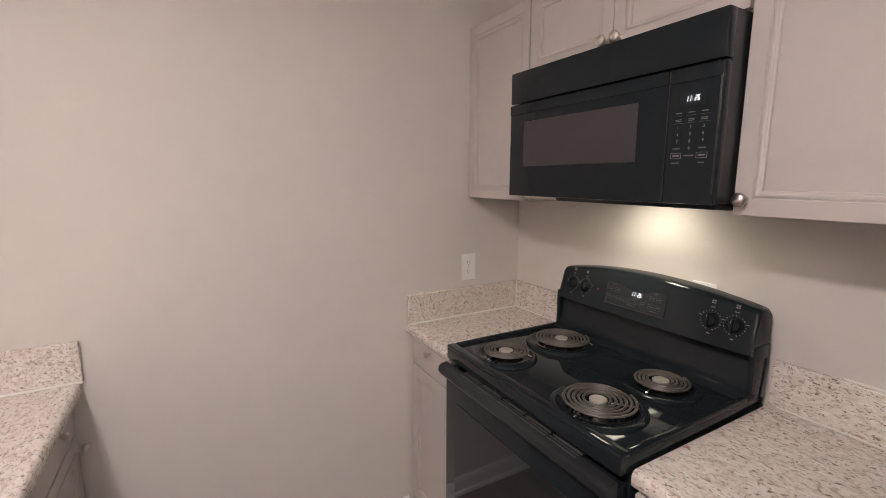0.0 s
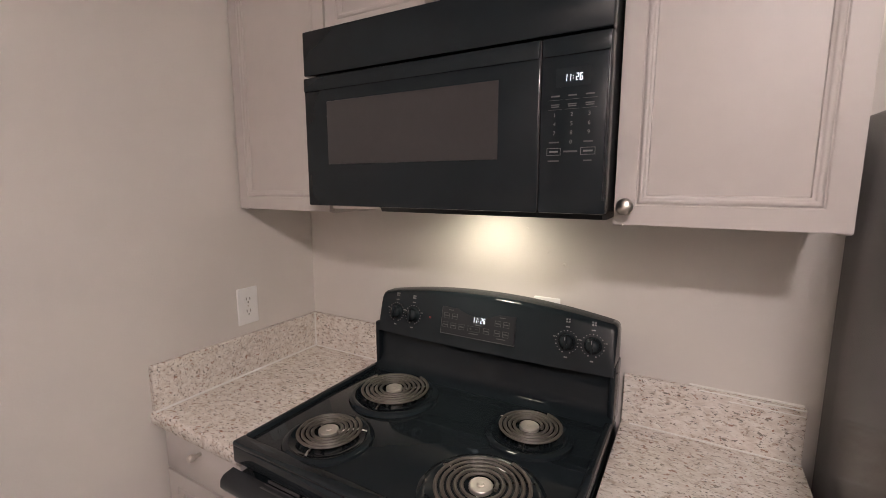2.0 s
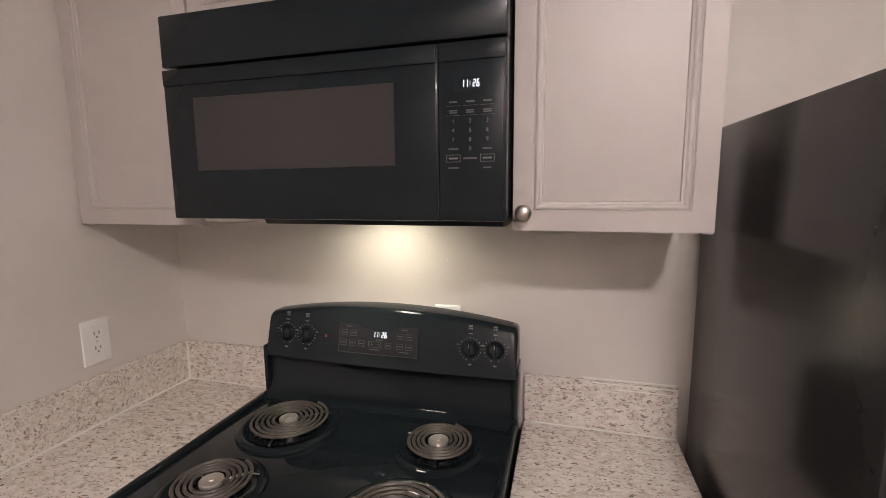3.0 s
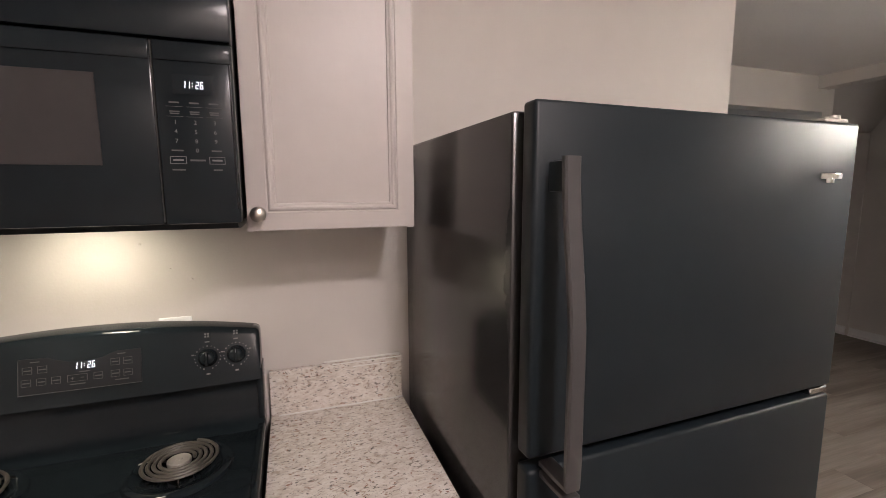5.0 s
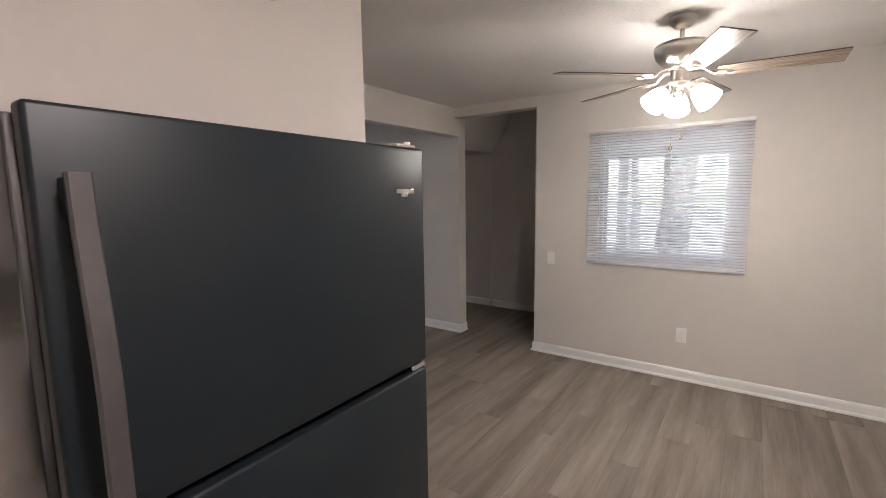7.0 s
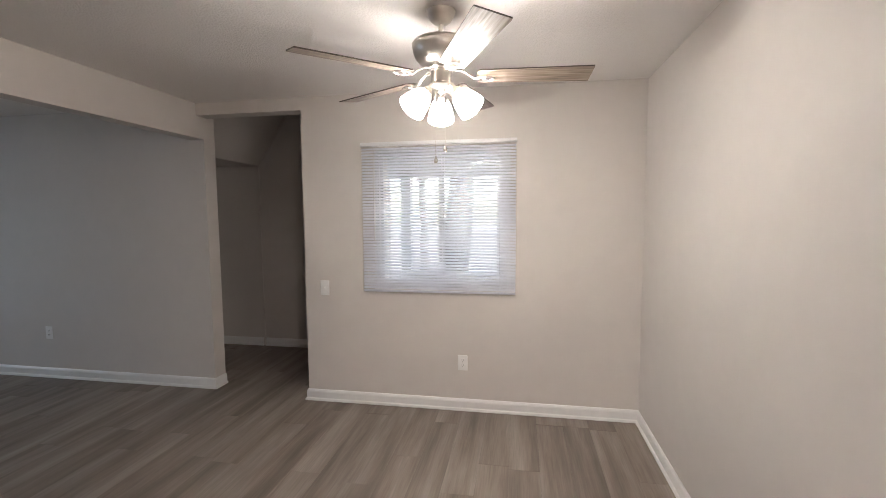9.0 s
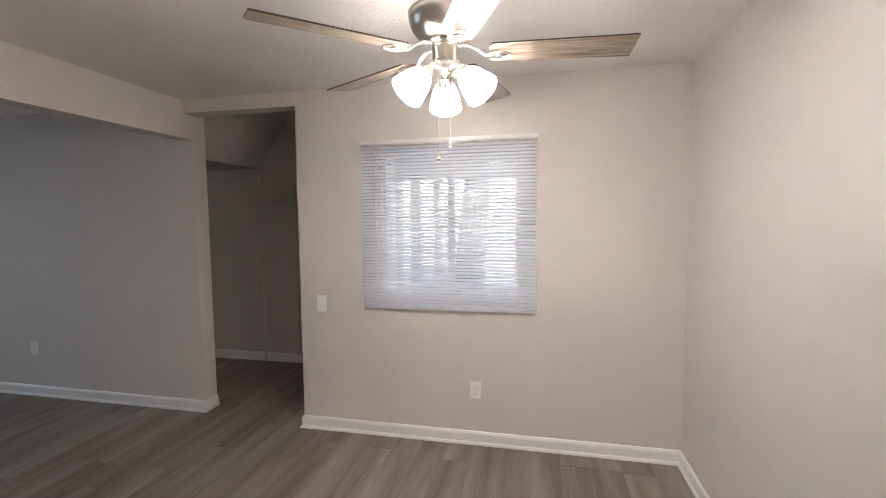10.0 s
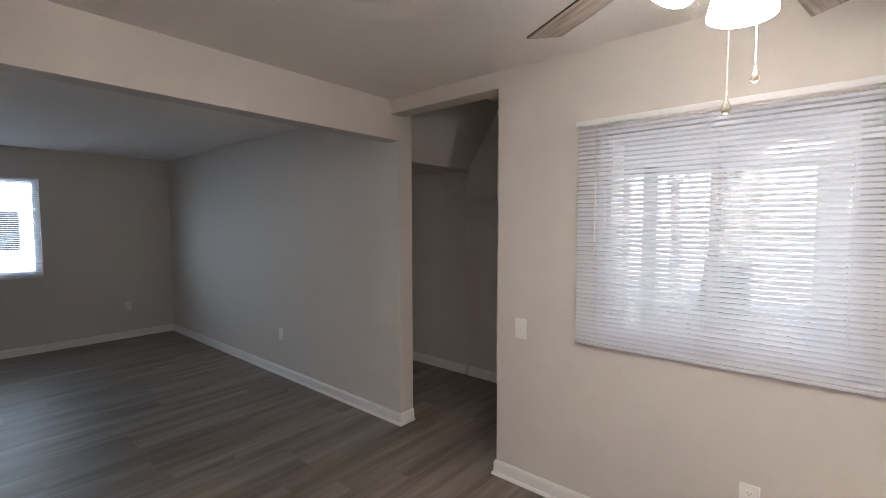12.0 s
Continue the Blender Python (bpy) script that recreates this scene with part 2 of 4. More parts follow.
def box(bm, x0, x1, y0, y1, z0, z1, bev=0.0, seg=2):
    v = [bm.verts.new((x, y, z)) for x in (x0, x1) for y in (y0, y1) for z in (z0, z1)]
    f = [bm.faces.new([v[i] for i in q]) for q in ((0, 1, 3, 2), (4, 6, 7, 5), (0, 4, 5, 1), (2, 3, 7, 6), (0, 2, 6, 4), (1, 5, 7, 3))]
    if bev:
        e = list({e for k in f for e in k.edges})
        bmesh.ops.bevel(bm, geom=e, offset=bev, segments=seg, affect='EDGES', profile=0.5, clamp_overlap=True)
    return bm


def boxed(*a, **k):
    return box(bmesh.new(), *a, **k)


def lathe(bm, profile, m=None, n=32):
    """Turns (radius, height) pairs round the z axis, then places them by m."""
    m = m or Matrix.Identity(4)
    rings = []
    for r, z in profile:
        if r < 1e-6:
            rings.append([bm.verts.new(m @ Vector((0, 0, z)))])
        else:
            rings.append([bm.verts.new(m @ Vector((r * math.cos(6.283185 * k / n), r * math.sin(6.283185 * k / n), z))) for k in range(n)])
    for a, b in zip(rings, rings[1:]):
        for k in range(n):
            j = (k + 1) % n
            q = [a[k % len(a)], a[j % len(a)], b[j % len(b)], b[k % len(b)]]
            q = list(dict.fromkeys(q))
            if len(q) > 2:
                bm.faces.new(q)
    return bm


def tube(bm, pts, r, n=8, flat=1.0, up=Vector((0, 0, 1))):
    """A tube along points; flat squeezes it along the second axis."""
    pts = [Vector(p) for p in pts]
    prev = None
    for i, p in enumerate(pts):
        d = (pts[min(i + 1, len(pts) - 1)] - pts[max(i - 1, 0)]).normalized()
        s = d.cross(up)
        s = s.normalized() if s.length > 1e-4 else Vector((1, 0, 0))
        w = s.cross(d).normalized()
        ring = [bm.verts.new(p + s * (r * math.cos(6.283185 * k / n)) + w * (r * flat * math.sin(6.283185 * k / n))) for k in range(n)]
        if prev:
            for k in range(n):
                j = (k + 1) % n
                bm.faces.new([prev[k], prev[j], ring[j], ring[k]])
        else:
            bm.faces.new(ring[::-1])
        prev = ring
    bm.faces.new(prev)
    return bm


def extrude(bm, poly, x0, x1, order=(0, 1, 2)):
    """Sweeps a closed outline of (y, z) pairs from x0 to x1."""
    def put(x, y, z):
        c = (x, y, z)
        return bm.verts.new((c[order[0]], c[order[1]], c[order[2]]))
    a = [put(x0, y, z) for y, z in poly]
    b = [put(x1, y, z) for y, z in poly]
    bm.faces.new(a)
    bm.faces.new(b[::-1])
    for k in range(len(poly)):
        j = (k + 1) % len(poly)
        bm.faces.new([a[k], b[k], b[j], a[j]])
    return bm


def mesh_of(name, bm, mat, smooth=None):
    bmesh.ops.recalc_face_normals(bm, faces=bm.faces[:])
    me = bpy.data.meshes.new(name)
    if smooth:
        for f in bm.faces:
            f.smooth = True
        for e in bm.edges:
            if len(e.link_faces) == 2 and e.calc_face_angle(0) > math.radians(smooth):
                e.smooth = False
    bm.to_mesh(me)
    bm.free()
    me.materials.append(mat)
    return me


def part(name, bm, mat, parent, label="", smooth=40):
    ob = new(name, mesh_of(name, bm, mat, smooth))
    ob.parent = parent
    if label:
        tagged(ob, label)
    return ob


def piece(name, me, parent, loc, rot=(0, 0, 0)):
    ob = new(name, me)
    ob.parent = parent
    ob.location = loc
    ob.rotation_euler = rot
    return ob


def thing(name, m, label, category, group=""):
    ob = new(name)
    ob.matrix_world = m
    return tagged(ob, label, category, group)


def structure(name, bm, mat, label, category, smooth=None):
    ob = new(name, mesh_of(name, bm, mat, smooth))
    return tagged(ob, label, category, kind="structure")


def words(text, size, x, y, z):
    """Lettering as a mesh, centred at (x, z), facing -y."""
    cu = bpy.data.curves.new("lettering", 'FONT')
    cu.body = text
    cu.size = size
    cu.align_x = 'CENTER'
    cu.align_y = 'CENTER'
    tmp = bpy.data.objects.new("lettering", cu)
    me = bpy.data.meshes.new_from_object(tmp)
    bm = bmesh.new()
    bm.from_mesh(me)
    bm.transform(pose(x, y, z, 90, 0, 0))
    bpy.data.objects.remove(tmp)
    bpy.data.meshes.remove(me)
    return bm


SEGS = {'1': "bc", '2': "abged", '6': "afgedc"}


def seven(bm, text, h, x, y, z):
    """Seven-segment digits of height h, centred at x."""
    w, t, lean = h * 0.40, h * 0.095, 0.10
    step = h * 0.56
    n = len(text)
    for k, ch in enumerate(text):
        cx = x + (k - (n - 1) / 2) * step
        if ch == ':':
            for dz in (0.3, 0.65):
                box(bm, cx - t / 2, cx + t / 2, y, y + 0.0006, z + h * dz, z + h * dz + t)
            continue
        for s in SEGS[ch]:
            if s in "agd":
                zz = {'a': h - t, 'g': (h - t) / 2, 'd': 0}[s]
                r = (cx - w / 2 + t * 0.6, cx + w / 2 - t * 0.6, zz, zz + t)
            else:
                xx = cx + w / 2 - t if s in "bc" else cx - w / 2
                z0 = h / 2 + t * 0.3 if s in "bf" else t * 0.5
                r = (xx, xx + t, z0, z0 + h / 2 - t * 0.8)
            sh = lean * ((r[2] + r[3]) / 2)
            box(bm, r[0] + sh, r[1] + sh, y, y + 0.0006, z + r[2], z + r[3])
    return bm


def facing_west(x, y, z=0.0):
    return pose(x, y, z, 0, 0, -90)


def facing_east(x, y, z=0.0):
    return pose(x, y, z, 0, 0, 90)


def facing_north(x, y, z=0.0):
    return pose(x, y, z, 0, 0, 180)


# ---------------------------------------------------------------- the large structure
EW, NW, SW, WW = 1.375, 1.70, -3.63, -0.845      # kitchen east, north, south, west faces
H = 2.44
LS = SW - 0.080                                 # living room south face
WT = 0.135
LE, LN = 7.35, 0.75                              # living room east and north faces
DW0, DW1, DWH = 1.720, 2.645, 2.340              # doorway in the south wall
WX0, WX1, WZ0, WZ1 = 0.085, 1.135, 0.945, 2.03     # dining window opening
HB, HX0, HX1, HH = -4.95, 1.55, 3.86, 2.66       # back hall
LY0, LY1, LZ0, LZ1 = -2.325, -0.87, 0.925, 2.090   # living window opening

structure("wall_kitchen_east", boxed(EW, EW + 0.12, -1.05, NW, 0, H), WALL, "greige painted kitchen wall behind stove and fridge", "wall")
structure("wall_north", boxed(WW - 0.12, EW + 0.12, NW, NW + 0.12, 0, H), WALL, "plain greige painted kitchen end wall", "wall")
structure("wall_west", boxed(WW - 0.12, WW, SW - WT, NW, 0, H), WALL, "long plain greige painted wall", "wall")
b = bmesh.new()
for r in ((WW, WX0, 0, H), (WX0, WX1, 0, WZ0), (WX0, WX1, WZ1, H), (WX1, DW0, 0, H), (DW0, DW1, DWH, H)):
    box(b, r[0], r[1], SW - WT, SW, r[2], r[3])
box(b, DW1, LE + 0.12, LS - WT, LS, 0, H)
structure("wall_south", b, WALL, "greige painted wall with window and open doorway", "wall")
b = bmesh.new()
for r in ((LS, LY0, 0, H), (LY0, LY1, 0, LZ0), (LY0, LY1, LZ1, H), (LY1, LN, 0, H)):
    box(b, LE, LE + 0.12, r[0], r[1], r[2], r[3])
structure("wall_living_east", b, WALL, "dim greige living room wall with window", "wall")
structure("wall_living_north", boxed(EW + 0.12, LE + 0.12, LN, LN + 0.12, 0, H), WALL, "plain greige living room wall", "wall")
structure("beam", boxed(DW1, DW1 + 0.12, LS, LN, 2.158, H), WALL, "greige boxed ceiling beam over the wide opening", "beam")
b = bmesh.new()
box(b, WW - 0.12, LE + 0.12, LS - WT, NW + 0.12, H, HH + 0.12)
structure("ceiling", b, CEIL, "off-white popcorn textured ceiling", "ceiling")
# back hall behind the doorway, with the sloped underside of the stairs
structure("wall_hall_back", boxed(HX0 - 0.1, HX1 + 0.1, HB - 0.1, HB, 0, HH), WALL, "unlit greige hall wall", "wall")
structure("wall_hall_west", boxed(HX0 - 0.1, HX0, HB, SW - WT, 0, HH), WALL, "unlit greige hall side wall", "wall")
structure("wall_hall_east", boxed(HX1, HX1 + 0.1, HB, SW - WT, 0, HH), WALL, "unlit greige closet end wall", "wall")
structure("ceiling_hall", boxed(HX0 - 0.1, HX1 + 0.1, HB - 0.1, LS - WT, HH, HH + 0.1), WALL, "hall ceiling, smooth greige", "ceiling")
b = extrude(bmesh.new(), [(2.93, 2.075), (HX1, 2.075), (HX1, HH - 0.003), (2.55, HH - 0.003)], HB + 0.002, LS - WT - 0.002, order=(1, 0, 2))
structure("stair_soffit", b, WALL, "sloped greige stair underside above the closet recess", "soffit")
structure("closet_return", boxed(2.93, 2.945, HB, HB + 0.012, 0, 2.075), WALL, "thin vertical trim at the closet recess edge", "trim")

floor = structure("floor", boxed(WW - 0.12, LE + 0.12, HB - 0.1, NW + 0.12, -0.10, -0.006), SUBFLOOR, "grey-brown wood-look vinyl plank floor", "floor")

PROFILE = [(0, 0), (0.024, 0), (0.024, 0.006), (0.020, 0.016), (0.014, 0.021), (0.013, 0.024), (0.013, 0.068), (0.011, 0.078), (0.006, 0.088), (0.0, 0.091)]


def baseboard(p0, p1, n, e0=0.0, e1=0.0):
    """A moulded board along the wall from p0 to p1, which faces n; e0, e1 lengthen its ends for outer corners."""
    d = (Vector(p1) - Vector(p0)).normalized()
    bm = bmesh.new()
    rows = []
    for p, e in ((Vector(p0), -e0), (Vector(p1), e1)):
        rows.append([bm.verts.new((*(p + Vector(n) * (q + 0.0005) + d * (e * q / 0.024)), z + 0.0005)) for q, z in PROFILE])
    a, c = rows
    bm.faces.new(a)
    bm.faces.new(c[::-1])
    for k in range(len(a)):
        j = (k + 1) % len(a)
        bm.faces.new([a[k], c[k], c[j], a[j]])
    structure("baseboard", bm, TRIM, "white painted moulded baseboard", "baseboard")


E24 = 0.024
baseboard((WW, SW), (DW0, SW), (0, 1), -E24, E24)
baseboard((DW0, SW), (DW0, SW - WT), (1, 0), E24, 0)
baseboard((WW, SW), (WW, 0.40), (1, 0), -E24, 0)
baseboard((DW1, LS), (LE, LS), (0, 1), E24, -E24)
baseboard((DW1, LS), (DW1, LS - WT), (-1, 0), E24, 0)
baseboard((LE, LS), (LE, LN), (-1, 0), -E24, -E24)
baseboard((HX0, HB), (2.915, HB), (0, 1))
baseboard((2.95, HB), (HX1, HB), (0, 1))
baseboard((-0.36, NW), (0.775, NW), (0, -1))

# ---------------------------------------------------------------- windows and blinds


def window(name, m, w, h, label, rail):
    """A white sliding window set in a wall opening: local x across, z up, y outward."""
    top = tagged(new(name), label, "window", kind="structure")
    top.matrix_world = m
    f, d0, d1 = 0.032, 0.045, 0.11
    b = bmesh.new()
    box(b, 0, w, d0, d1, 0, f)
    box(b, 0, w, d0, d1, h - f, h)
    box(b, 0, f, d0, d1, f, h - f)
    box(b, w - f, w, d0, d1, f, h - f)
    part("window_frame", b, VINYL, top)
    for k, (x0, x1, y0) in enumerate(((f, rail + 0.022, 0.078), (rail - 0.022, w - f, 0.052))):
        b = bmesh.new()
        s = 0.027
        box(b, x0, x1, y0, y0 + 0.024, f, f + s, 0.002, 1)
        box(b, x0, x1, y0, y0 + 0.024, h - f - s, h - f, 0.002, 1)
        box(b, x0, x0 + s, y0, y0 + 0.024, f + s, h - f - s, 0.002, 1)
        box(b, x1 - s, x1, y0, y0 + 0.024, f + s, h - f - s, 0.002, 1)
        sash = part("sash", b, VINYL, top)
        pane = part("pane", boxed(x0 + s - 0.004, x1 - s + 0.004, y0 + 0.010, y0 + 0.014, f + s - 0.004, h - f - s + 0.004), GLASS, sash)
        pane.visible_shadow = False
    b = boxed(-0.002, w + 0.002, -0.012, 0.045, -0.018, 0.0, 0.003, 1)
    part("window_sill", b, TRIM, top)
    return top


def blind(m, w, h, label, tilt=43, group=""):
    """A mini blind hung in front of the wall: headrail, slats, ladder cords, bottom rail, wand."""
    top = thing("window_blind", m, label, "blind", group)
    part("headrail", boxed(-0.006, w + 0.006, -0.034, 0.004, h - 0.024, h + 0.004, 0.003, 2), HEADRAIL, top, "white metal headrail")
    pitch = 0.0222
    n = int((h - 0.055) / pitch)
    b = bmesh.new()
    prof = []
    for k in range(5):
        u = -0.0125 + 0.025 * k / 4
        prof.append((u, 0.0022 * (1 - (u / 0.0125) ** 2)))
    lo = [[b.verts.new((x, u, z)) for u, z in prof] for x in (0.0, w)]
    for k in range(4):
        b.faces.new([lo[0][k], lo[0][k + 1], lo[1][k + 1], lo[1][k]])
    me = mesh_of("slat", b, SLAT, 60)
    for k in range(n):
        z = h - 0.045 - k * pitch
        piece("slat", me, top, (0, -0.014, z), (math.radians(tilt + random.uniform(-2.5, 2.5)), 0, random.uniform(-0.0007, 0.0007)))
    zb = h - 0.045 - n * pitch
    part("bottom_rail", boxed(0, w, -0.026, -0.002, zb - 0.010, zb + 0.006, 0.003, 2), SLAT, top)
    for fx in (0.10, 0.5, 0.90):
        for dy in (-0.027, -0.001):
            part("ladder_cord", tube(bmesh.new(), [(w * fx, dy, zb), (w * fx, dy, h - 0.03)], 0.0008, 5, up=Vector((0, 1, 0))), SLAT, top)
    part("tilt_wand", tube(bmesh.new(), [(w * 0.085, -0.036, h - 0.03), (w * 0.085, -0.037, h * 0.36)], 0.0035, 6, up=Vector((0, 1, 0))), HEADRAIL, top, "clear plastic tilt wand")
    return top


window("window_1", facing_north(WX1, SW, WZ0), WX1 - WX0, WZ1 - WZ0, "white vinyl sliding window", 0.525)
blind(facing_north(1.218, SW + 0.002, 0.908), 1.218 - 0.043, 2.062 - 0.908, "white mini blind, slats half open, over the dining window", group="window blinds")
window("window_2", facing_west(LE, LY1, LZ0), LY1 - LY0, LZ1 - LZ0, "white vinyl sliding living room window", 0.70)
blind(facing_west(LE + 0.034, LY1 - 0.01, LZ0 + 0.012), LY1 - LY0 - 0.02, LZ1 - LZ0 - 0.016, "white mini blind inside the living room window", tilt=20, group="window blinds")

# ---------------------------------------------------------------- kitchen: cabinets and worktops


def knob(parent, x, y, z, r=0.0155):
    m = pose(x, y, z, 90, 0, 0)
    part("knob", lathe(bmesh.new(), [(0, 0), (r * 0.62, 0), (r * 0.5, 0.004), (r * 0.42, 0.012), (r * 0.8, 0.017), (r, 0.022), (r * 0.97, 0.027), (r * 0.7, 0.031), (0, 0.0325)], m, 20), NICKEL, parent, "brushed nickel round knob")


def door_leaf(parent, name, x0, x1, z0, z1, y=-0.019, stile=0.036, t=0.019):
    """A framed cabinet door with a stepped bead round a recessed flat panel."""
    g = stile
    leaf = part(name, boxed(x0 + g - 0.002, x1 - g + 0.002, y + 0.0085, y + 0.014, z0 + g - 0.002, z1 - g + 0.002), CAB, parent)
    for r in ((x0, x0 + g), (x1 - g, x1)):
        part("stile", boxed(r[0], r[1], y, y + t, z0, z1), CAB, leaf)
    for r in ((z0, z0 + g), (z1 - g, z1)):
        part("rail", boxed(x0 + g, x1 - g, y, y + t, r[0], r[1]), CAB, leaf)
    b = bmesh.new()
    a0, a1, c0, c1 = x0 + g, x1 - g, z0 + g, z1 - g
    steps = [(-0.0005, y - 0.0001), (0.0015, y + 0.0024), (0.003, y + 0.0024), (0.0048, y - 0.0006), (0.0075, y - 0.0016), (0.0105, y - 0.0008), (0.0125, y + 0.0018), (0.0145, y + 0.0035), (0.0175, y + 0.0042), (0.019, y + 0.0086)]
    loops = [[b.verts.new(c) for c in ((a0 + i, d, c0 + i), (a1 - i, d, c0 + i), (a1 - i, d, c1 - i), (a0 + i, d, c1 - i))] for i, d in steps]
    for p, q in zip(loops, loops[1:]):
        for k in range(4):
            j = (k + 1) % 4
            b.faces.new([p[k], p[j], q[j], q[k]])
    part("bead", b, CAB, leaf, smooth=50)
    return leaf


def upper_cabinet(m, w, h, depth, doors, label):
    top = thing("upper_cabinet", m, label, "cabinet", "upper cabinets")
    b = bmesh.new()
    t = 0.016
    box(b, 0, t, 0, depth, 0, h)
    box(b, w - t, w, 0, depth, 0, h)
    box(b, t, w - t, 0, depth, 0.012, 0.012 + t)
    box(b, t, w - t, 0, depth, h - t, h)
    box(b, t, w - t, depth - 0.006, depth, 0.03, h - t)
    box(b, t, w - t, 0.001, 0.02, 0.03, 0.055)
    part("body", b, CAB, top)
    for x0, x1, kx, kz in doors:
        d = door_leaf(top, "door", x0, x1, 0.004, h - 0.004)
        knob(d, kx, -0.019, kz)
    return top


# front faces of the upper boxes lie at x = 1.10, their doors 19 mm before that
UX, UB, UT = 1.102, 1.443, 2.15
upper_cabinet(facing_west(UX, 0.594, UB), 0.349, UT - UB, EW - UX, [(0.003, 0.346, 0.024, 0.038)], "greige painted upper cabinet beside the microwave")
upper_cabinet(facing_west(UX, 1.312, 1.886), 0.716, UT - 1.886, EW - UX, [(0.003, 0.3535, 0.331, 0.030), (0.3565, 0.713, 0.378, 0.030)], "low two-door greige upper cabinet above the microwave")
upper_cabinet(facing_west(UX, 1.698, UB), 0.384, UT - UB, EW - UX, [(0.003, 0.381, 0.355, 0.038)], "greige painted upper cabinet in the corner")


def base_cabinet(m, w, depth, label, drawer=True, knob_x=None):
    top = thing("base_cabinet", m, label, "cabinet", "base cabinets")
    b = bmesh.new()
    box(b, 0, w, 0, depth, 0.10, 0.872)
    part("body", b, CAB, top)
    part("toe_kick", boxed(0.0, w, 0.06, depth, 0.0, 0.10), CAB, top)
    d = part("drawer", boxed(0.004, w - 0.004, -0.019, -0.0005, 0.752, 0.866, 0.004, 2), CAB, top)
    knob(d, w / 2, -0.019, 0.842, 0.0105)
    e = door_leaf(top, "door", 0.004, w - 0.004, 0.115, 0.746, stile=0.040)
    if knob_x is not None:
        knob(e, knob_x, -0.019, 0.705, 0.013)
    return top


base_cabinet(facing_west(0.805, 1.672, 0), 0.332, EW - 0.805, "greige base cabinet with drawer beside the stove")
base_cabinet(facing_west(0.805, 0.580, 0), 0.360, EW - 0.805, "greige base cabinet with drawer between stove and fridge", knob_x=0.03)
for y in (0.44, 0.86, 1.28):
    base_cabinet(facing_east(-0.372, y, 0), 0.415, 0.472, "greige base cabinet under the granite worktop", knob_x=0.385)


def worktop(name, x0, x1, y0, y1, label, front):
    b = bmesh.new()
    z0, z1, r = 0.872, 0.912, 0.014
    out = []
    s = 1 if front == x0 else -1
    for k in range(7):
        a = math.pi / 2 * k / 6
        out.append((front + s * (r - r * math.sin(a)), z1 - r + r * math.cos(a)))
    out += [(front, z0 + 0.006), (front + s * 0.006, z0), (x1 if s > 0 else x0, z0), (x1 if s > 0 else x0, z1)]
    extrude(b, out, y0, y1, order=(1, 0, 2))
    return tagged(new(name, mesh_of(name, b, GRANITE, 50)), label, "worktop")


worktop("worktop", 0.770, EW - 0.001, 1.334, NW - 0.001, "speckled beige granite worktop in the corner", 0.770)
worktop("worktop", 0.785, EW - 0.001, 0.216, 0.586, "speckled beige granite worktop beside the fridge", 0.785)
worktop("worktop", WW + 0.001, -0.325, 0.42, NW - 0.001, "speckled beige granite worktop along the west wall", -0.325)
for r, n in (((0.775, EW - 0.021, NW - 0.021, NW - 0.001), "along the end wall"), ((EW - 0.021, EW - 0.001, 1.334, NW - 0.001), "behind the corner"),
             ((EW - 0.021, EW - 0.001, 0.217, 0.586), "beside the fridge"), ((WW + 0.001, -0.318, NW - 0.021, NW - 0.001), "above the west worktop")):
    bs = tagged(new("backsplash", mesh_of("backsplash", boxed(*r, 0.913, 1.040, 0.003, 2), GRANITE)), "speckled beige granite backsplash strip " + n, "backsplash")
    x0, x1, y0, y1 = r
    lng = x1 - x0 > y1 - y0
    c = bmesh.new()
    if lng:
        tube(c, [(x0, y0 - 0.001, 0.9135), (x1, y0 - 0.001, 0.9135)], 0.0035, 6)
    else:
        tube(c, [(x0 - 0.001, y0, 0.9135), (x0 - 0.001, y1 - 0.02, 0.9135)], 0.0022, 6)
    part("caulk_line", c, CAULK, bs, "white caulk joint")
c = tube(bmesh.new(), [(EW - 0.022, NW - 0.022, 0.915), (EW - 0.022, NW - 0.022, 1.038)], 0.003, 6, up=Vector((0, 1, 0)))
part("caulk_line", c, CAULK, bs, "white caulk joint")
c = tube(bmesh.new(), [(EW - 0.0025, 0.22, 1.042), (EW - 0.0025, 0.44, 1.042)], 0.0025, 6)
tube(c, [(EW - 0.0205, 0.22, 1.039), (EW - 0.0205, 0.42, 1.039)], 0.0016, 6)
tube(c, [(EW - 0.0212, 0.22, 1.026), (EW - 0.0212, 0.36, 1.026)], 0.0014, 6)
part("caulk_line", c, CAULK, bs, "white caulk joint")

# ---------------------------------------------------------------- kitchen: the stove
ST_X, ST_Y1, ST_Y0 = 0.775, 1.325, 0.594         # front, left and right sides
stove = thing("stove", facing_west(ST_X, ST_Y1), "black electric range with four coil burners, between worktops", "stove")
SWD = ST_Y1 - ST_Y0
SD = EW - ST_X - 0.012                           # depth to its back
part("body", boxed(0.004, SWD - 0.004, 0.025, SD, 0.03, 0.905, 0.004, 2), BLACK, stove)
b = bmesh.new()
# cooktop: a pan with a raised rounded rim
TZ = 0.950
box(b, 0, SWD, -0.018, SD - 0.05, 0.898, TZ - 0.008, 0.006, 3)
cooktop = part("cooktop", b, BLACK, stove)
for r in ((0, SWD, -0.018, 0.016), (0, SWD, SD - 0.10, SD - 0.05), (0, 0.018, 0.016, SD - 0.10), (SWD - 0.018, SWD, 0.016, SD - 0.10)):
    part("rim", boxed(r[0], r[1], r[2], r[3], TZ - 0.014, TZ, 0.005, 3), BLACK, cooktop)


